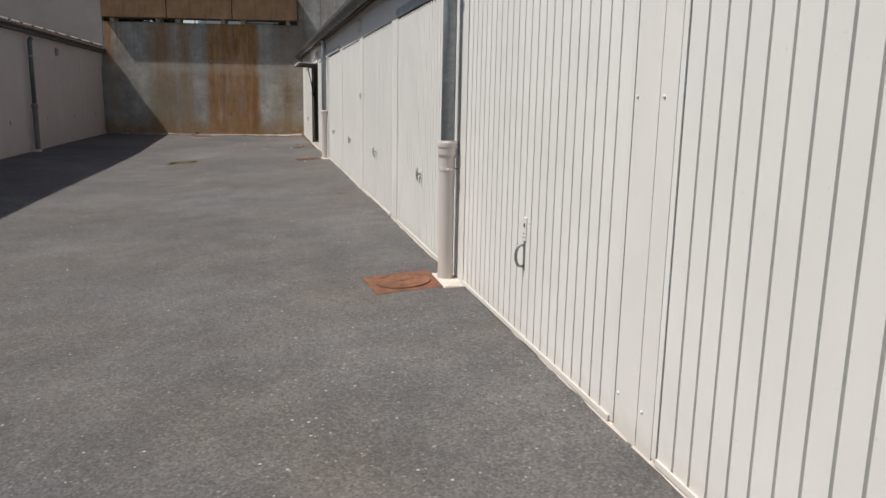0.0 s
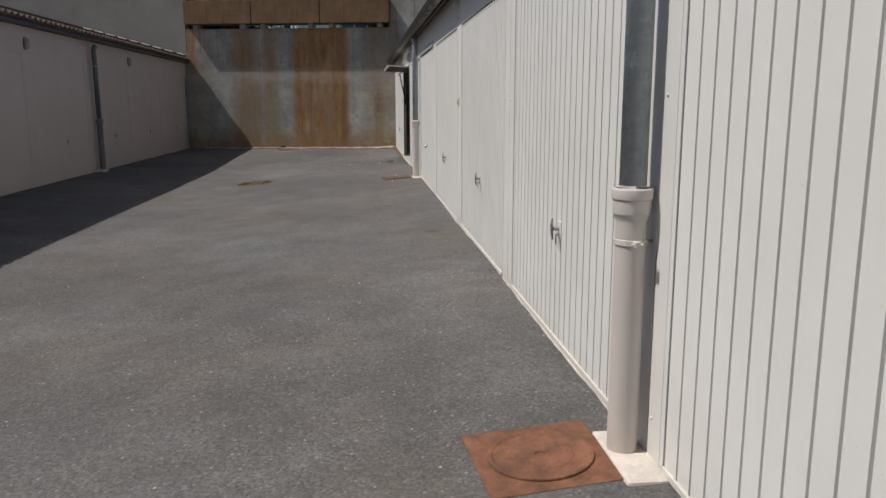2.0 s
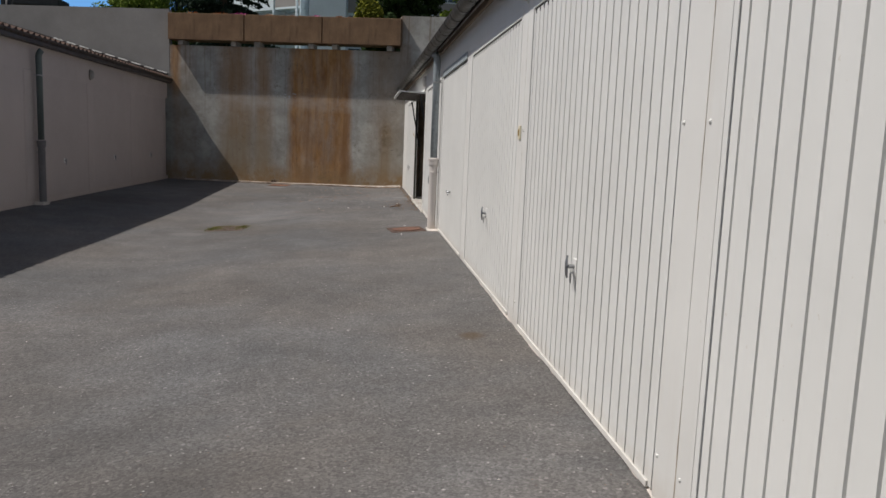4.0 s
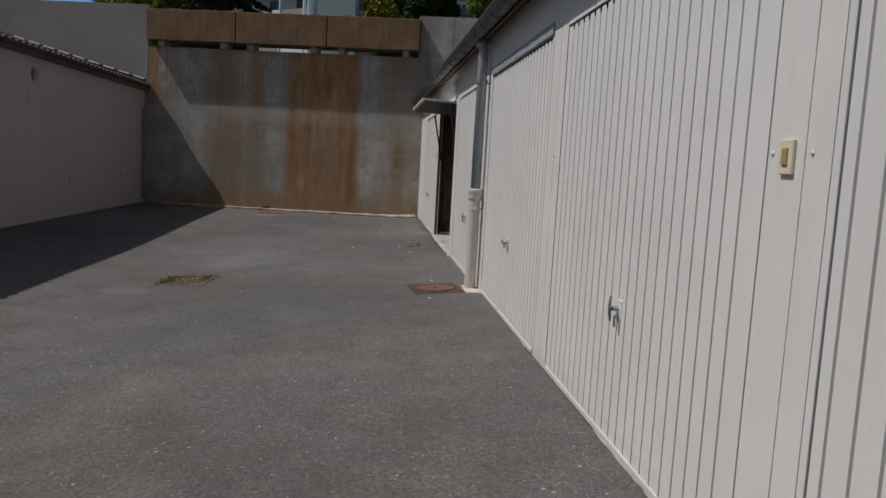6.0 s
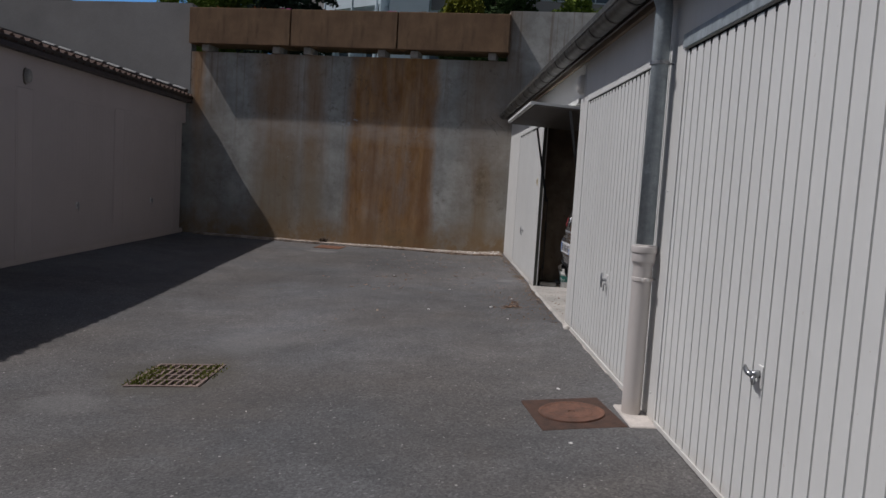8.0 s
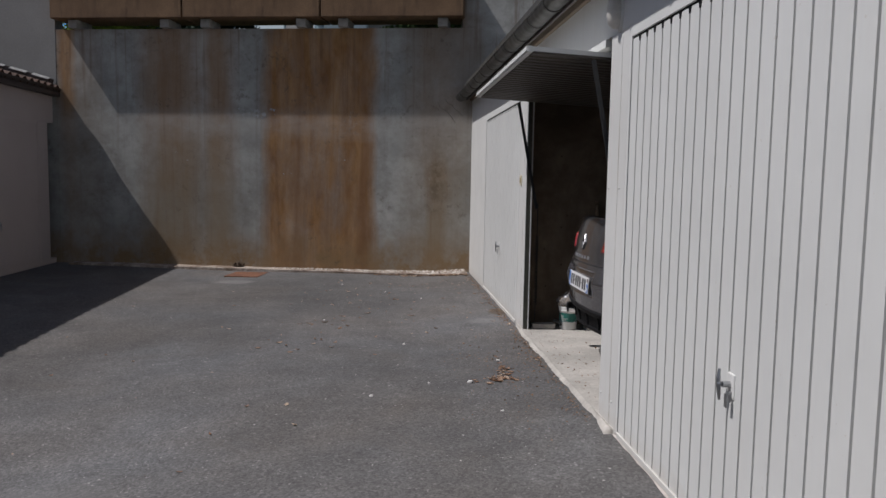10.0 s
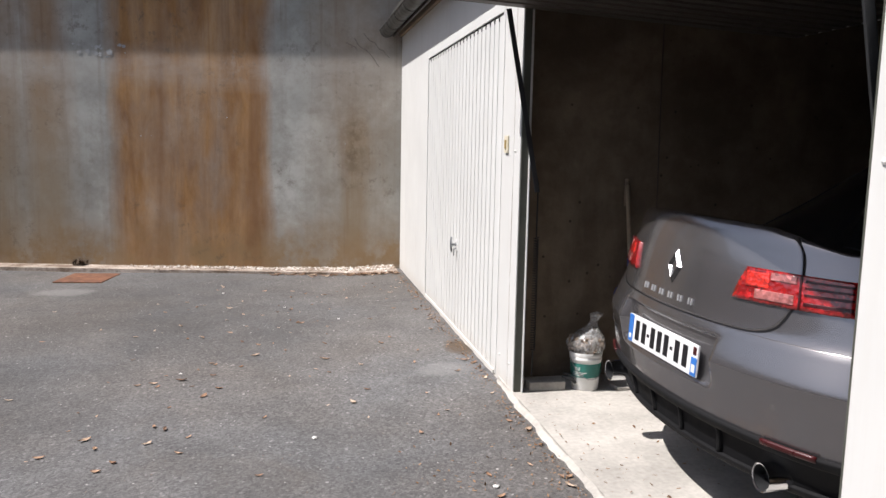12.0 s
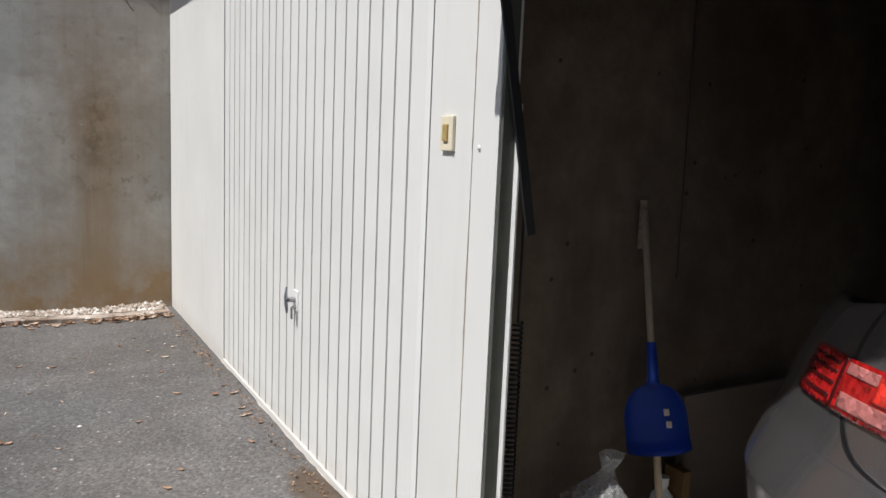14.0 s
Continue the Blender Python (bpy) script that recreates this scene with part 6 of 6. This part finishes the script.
def tree(at, height, crown_base, radius, leaves, size, material, label, seed, shape="round"):
    """Tapered trunk, limbs and a crown of many single leaves in clumps."""
    r = random.Random(seed)
    t = thing("tree", label, "tree", at, "trees on the terrace")
    bm = bmesh.new()
    tube(bm, [(0, 0, -0.2), (0.05, 0, height * 0.3), (0.0, 0.08, height * 0.7), (0, 0, height * 0.95)], [0.05 * radius + 0.08, 0.04 * radius + 0.06, 0.07, 0.02], 9)
    trunk = part("trunk", bm, "trunk", t, "", True)
    verts, faces = [], []

    def leaf(c, droop=0.0):
        a = Vector((r.gauss(0, 1), r.gauss(0, 1), r.gauss(0, 0.8) - droop)).normalized()
        b = a.orthogonal().normalized()
        b = (Matrix.Rotation(r.random() * math.tau, 3, a) @ b)
        s = size * r.uniform(0.6, 1.4)
        k = len(verts)
        verts.extend([tuple(c - a * s), tuple(c + b * s * 0.5), tuple(c + a * s), tuple(c - b * s * 0.5)])
        faces.append((k, k + 1, k + 2, k + 3))

    if shape == "round":
        clumps = []
        for i in range(90):
            u = Vector((r.gauss(0, 1), r.gauss(0, 1), r.gauss(0, 1))).normalized()
            d = r.random() ** 0.45
            mid = (crown_base + height) / 2
            half = (height - crown_base) / 2
            squeeze = 1.0 - 0.25 * max(u.z, 0)
            c = Vector((u.x * radius * d * squeeze, u.y * radius * d * squeeze, mid + u.z * half * d))
            clumps.append((c, radius * r.uniform(0.15, 0.30)))
        for c, rad in clumps[:16]:
            bm = bmesh.new()
            tube(bm, [(0, 0, max(c.z * 0.6, crown_base * 0.8)), (c.x * 0.5, c.y * 0.5, c.z * 0.85), tuple(c)], [0.06, 0.04, 0.012], 6)
            part("limb", bm, "trunk", trunk)
        for _ in range(leaves):
            c, rad = clumps[r.randrange(len(clumps))]
            u = Vector((r.gauss(0, 1), r.gauss(0, 1), r.gauss(0, 0.8))).normalized()
            leaf(c + u * rad * r.random() ** 0.5)
    else:
        tiers = int((height - crown_base) / 0.42)
        arms = []
        for i in range(tiers):
            z = crown_base + (height - crown_base) * i / tiers
            w = radius * (1 - (i / tiers) ** 1.15) + 0.12
            for k in range(9):
                a = r.random() * math.tau
                arms.append((z + r.uniform(-0.15, 0.15), a, w * r.uniform(0.65, 1.15)))
        for _ in range(leaves):
            z, a, w = arms[r.randrange(len(arms))]
            u = r.random() ** 0.7
            side = r.gauss(0, 0.12) * (1.2 - 0.6 * u) * w * 0.5
            x, y = w * u * math.cos(a) - side * math.sin(a), w * u * math.sin(a) + side * math.cos(a)
            leaf(Vector((x, y, z + 0.25 * u - 0.5 * u * u - abs(r.gauss(0, 0.10)))), 0.5)
    crown = joined("crown", verts, faces, material)
    crown.parent = t
    return t


tree(pose(-11.0, 49, UP), 8.1, 0.6, 2.45, 52000, 0.075, "leaf_bright", "bright green leafy tree behind the wall", 1)
tree(pose(-13.6, 52, UP), 6.2, 0.4, 1.9, 26000, 0.075, "leaf_bright", "bright green leafy tree behind the wall", 2)
tree(pose(-6.75, 46, UP), 13.5, 0.3, 3.0, 60000, 0.10, "needles", "dark blue-green spruce behind the wall", 3, "spire")
tree(pose(-9.4, 53, UP), 10.5, 0.4, 2.2, 30000, 0.10, "needles", "dark spruce behind the wall", 9, "spire")
tree(pose(2.05, 48, UP), 9.8, 0.2, 2.2, 60000, 0.085, "leaf_dark", "dark green dense tree behind the wall", 4)
tree(pose(2.6, 50, UP), 12.5, 1.5, 2.0, 46000, 0.085, "leaf_dark", "tall dark green tree behind the wall", 5)
tree(pose(6.6, 52, UP), 10.0, 0.5, 1.7, 34000, 0.08, "leaf_bright", "yellow-green leafy tree behind the wall", 6)
tree(pose(-22.4, 47, UP), 15.5, 0.2, 4.6, 80000, 0.11, "needles", "dark conifer behind the wall", 7, "spire")
tree(pose(-20.3, 49, UP), 9.4, 0.2, 2.8, 36000, 0.10, "needles", "low dark conifer beside the pole", 8, "spire")


def far_pole():
    p = thing("utility_pole", "grey utility pole with a small box", "pole", pose(-18.25, 50, UP))
    bm = bmesh.new()
    tube(bm, [(0, 0, -0.3), (0, 0, 12)], [0.19, 0.15], 12)
    part("mast", bm, "pole", p, "", True)
    part("box", slab(-0.62, -0.12, -0.2, 0.2, 3.9, 4.9, 0.03), "pole", p)
    bm = bmesh.new()
    tube(bm, [(0.0, 0.0, 11.2), (-30, -4, 9.8)], 0.02, 5)
    part("wire", bm, "ink", p)


far_pole()


def roof_lantern():
    l = thing("roof_box", "grey-green metal box with a dark lid behind the wall", "box", pose(-9.85, 32, UP))
    part("body", slab(-0.62, 0.62, -0.4, 0.4, -0.05, 1.50, 0.04), "lantern", l)
    part("lid", slab(-0.69, 0.69, -0.47, 0.47, 1.50, 1.76, 0.05), "dark_steel", l, "dark lid")
    f = thing("flue", "thin dark metal flue behind the wall", "flue", pose(-10.87, 32, UP))
    bm = bmesh.new()
    tube(bm, [(0, 0, -0.1), (0, 0, 2.15)], 0.06, 10)
    part("pipe", bm, "dark_steel", f, "", True)
    bm = bmesh.new()
    lathe(bm, [(0.10, 2.10), (0.10, 2.20), (0.02, 2.28)], 12)
    part("cowl", bm, "dark_steel", f)


roof_lantern()


def apartments():
    """A slab of flats: a blank gable between a balcony front and a window front."""
    b = thing("apartment_building", "pale blue-white block of flats with balconies", "building", pose(0, 73, UP))
    top = 27.0
    storey = 2.75
    part("wall", slab(-4.45, -1.4, 0, 14, -0.2, top), "facade", b, "blank pale gable")
    part("wall", slab(-1.396, 13.0, 1.6, 14, -0.2, top), "facade", b)
    part("roof", slab(-4.65, 13.2, -0.2, 14.2, top + 0.003, top + 0.5, 0.05), "facade_grey", b)
    for i in range(9):
        z = 1.55 + storey * i
        for x in (-1.25, 2.45, 6.15, 9.45):
            part("spandrel", slab(x, x + 3.5, 1.52, 1.597, z - 1.25, z - 0.05), "facade_grey", b, "grey panel below a window")
            w = part("window", slab(x, x + 3.5, 1.54, 1.60, z, z + 1.30), "facade", b, "white window frame")
            for k in range(3):
                x0 = x + 0.07 + k * 1.143
                part("pane", slab(x0, x0 + 1.07, 1.525, 1.539, z + 0.07, z + 1.23), "window", w)
    bm = bmesh.new()
    tube(bm, [(-5.6, 1.6, 0), (-5.6, 1.6, top)], 0.12, 8)
    part("downpipe", bm, "facade", b)
    # the balcony front runs back askew from the gable
    wing = Matrix.Translation((-4.454, 3.0, 0)) @ Matrix.Rotation(radians(-38), 4, "Z")

    def askew(name, x0, x1, y0, y1, z0, z1, material, parent, label=""):
        bm = slab(x0, x1, y0, y1, z0, z1)
        bmesh.ops.transform(bm, matrix=wing, verts=bm.verts)
        return part(name, bm, material, parent, label)

    askew("wall", -14.0, 0.0, 0.0, 9.0, -0.2, top, "facade", b)
    for i in range(9):
        z = 1.55 + storey * i
        for k, x in enumerate((-2.9, -6.1, -9.3, -12.5)):
            bal = askew("balcony", x, x + 2.9, -1.5, -0.003, z - 1.05, z - 0.88, "facade", b, "white balcony slab")
            askew("railing", x, x + 2.9, -1.5, -1.44, z - 0.87, z + 0.08, "facade" if (i + k) % 3 else "facade_grey", bal)
            askew("side_screen", x + 2.9, x + 3.0, -1.5, -0.003, z - 1.05, z + 1.69, "facade", bal)
            w = askew("window", x + 0.3, x + 2.6, -0.06, -0.003, z - 0.85, z + 1.3, "facade_grey", b, "dark window frame")
            for q in (0, 1):
                askew("pane", x + 0.36 + q * 1.12, x + 1.42 + q * 1.12, -0.075, -0.061, z - 0.78, z + 1.22, "window", w)


apartments()


def far_sky():
    """Clear blue sky low behind the trees, far off."""
    n = Nodes("clear_blue_sky")
    col = n.ramp(n.math("DIVIDE", n.axis(2), 160.0), (0.0, (0.19, 0.44, 0.80)), (1.0, (0.10, 0.33, 0.78)))
    glow = n.t.nodes.new("ShaderNodeEmission")
    n.link(col, glow.inputs[0])
    glow.inputs[1].default_value = 1.0
    n.link(glow.outputs[0], n.t.nodes["Material Output"].inputs[0])
    M["far_sky"] = n.mat
    bm = bmesh.new()
    bm.faces.new([bm.verts.new(p) for p in ((-320, 420, -2), (320, 420, -2), (320, 420, 160), (-320, 420, 160))])
    setting("backdrop", bm, "far_sky", "clear blue sky behind the trees", "sky")


far_sky()
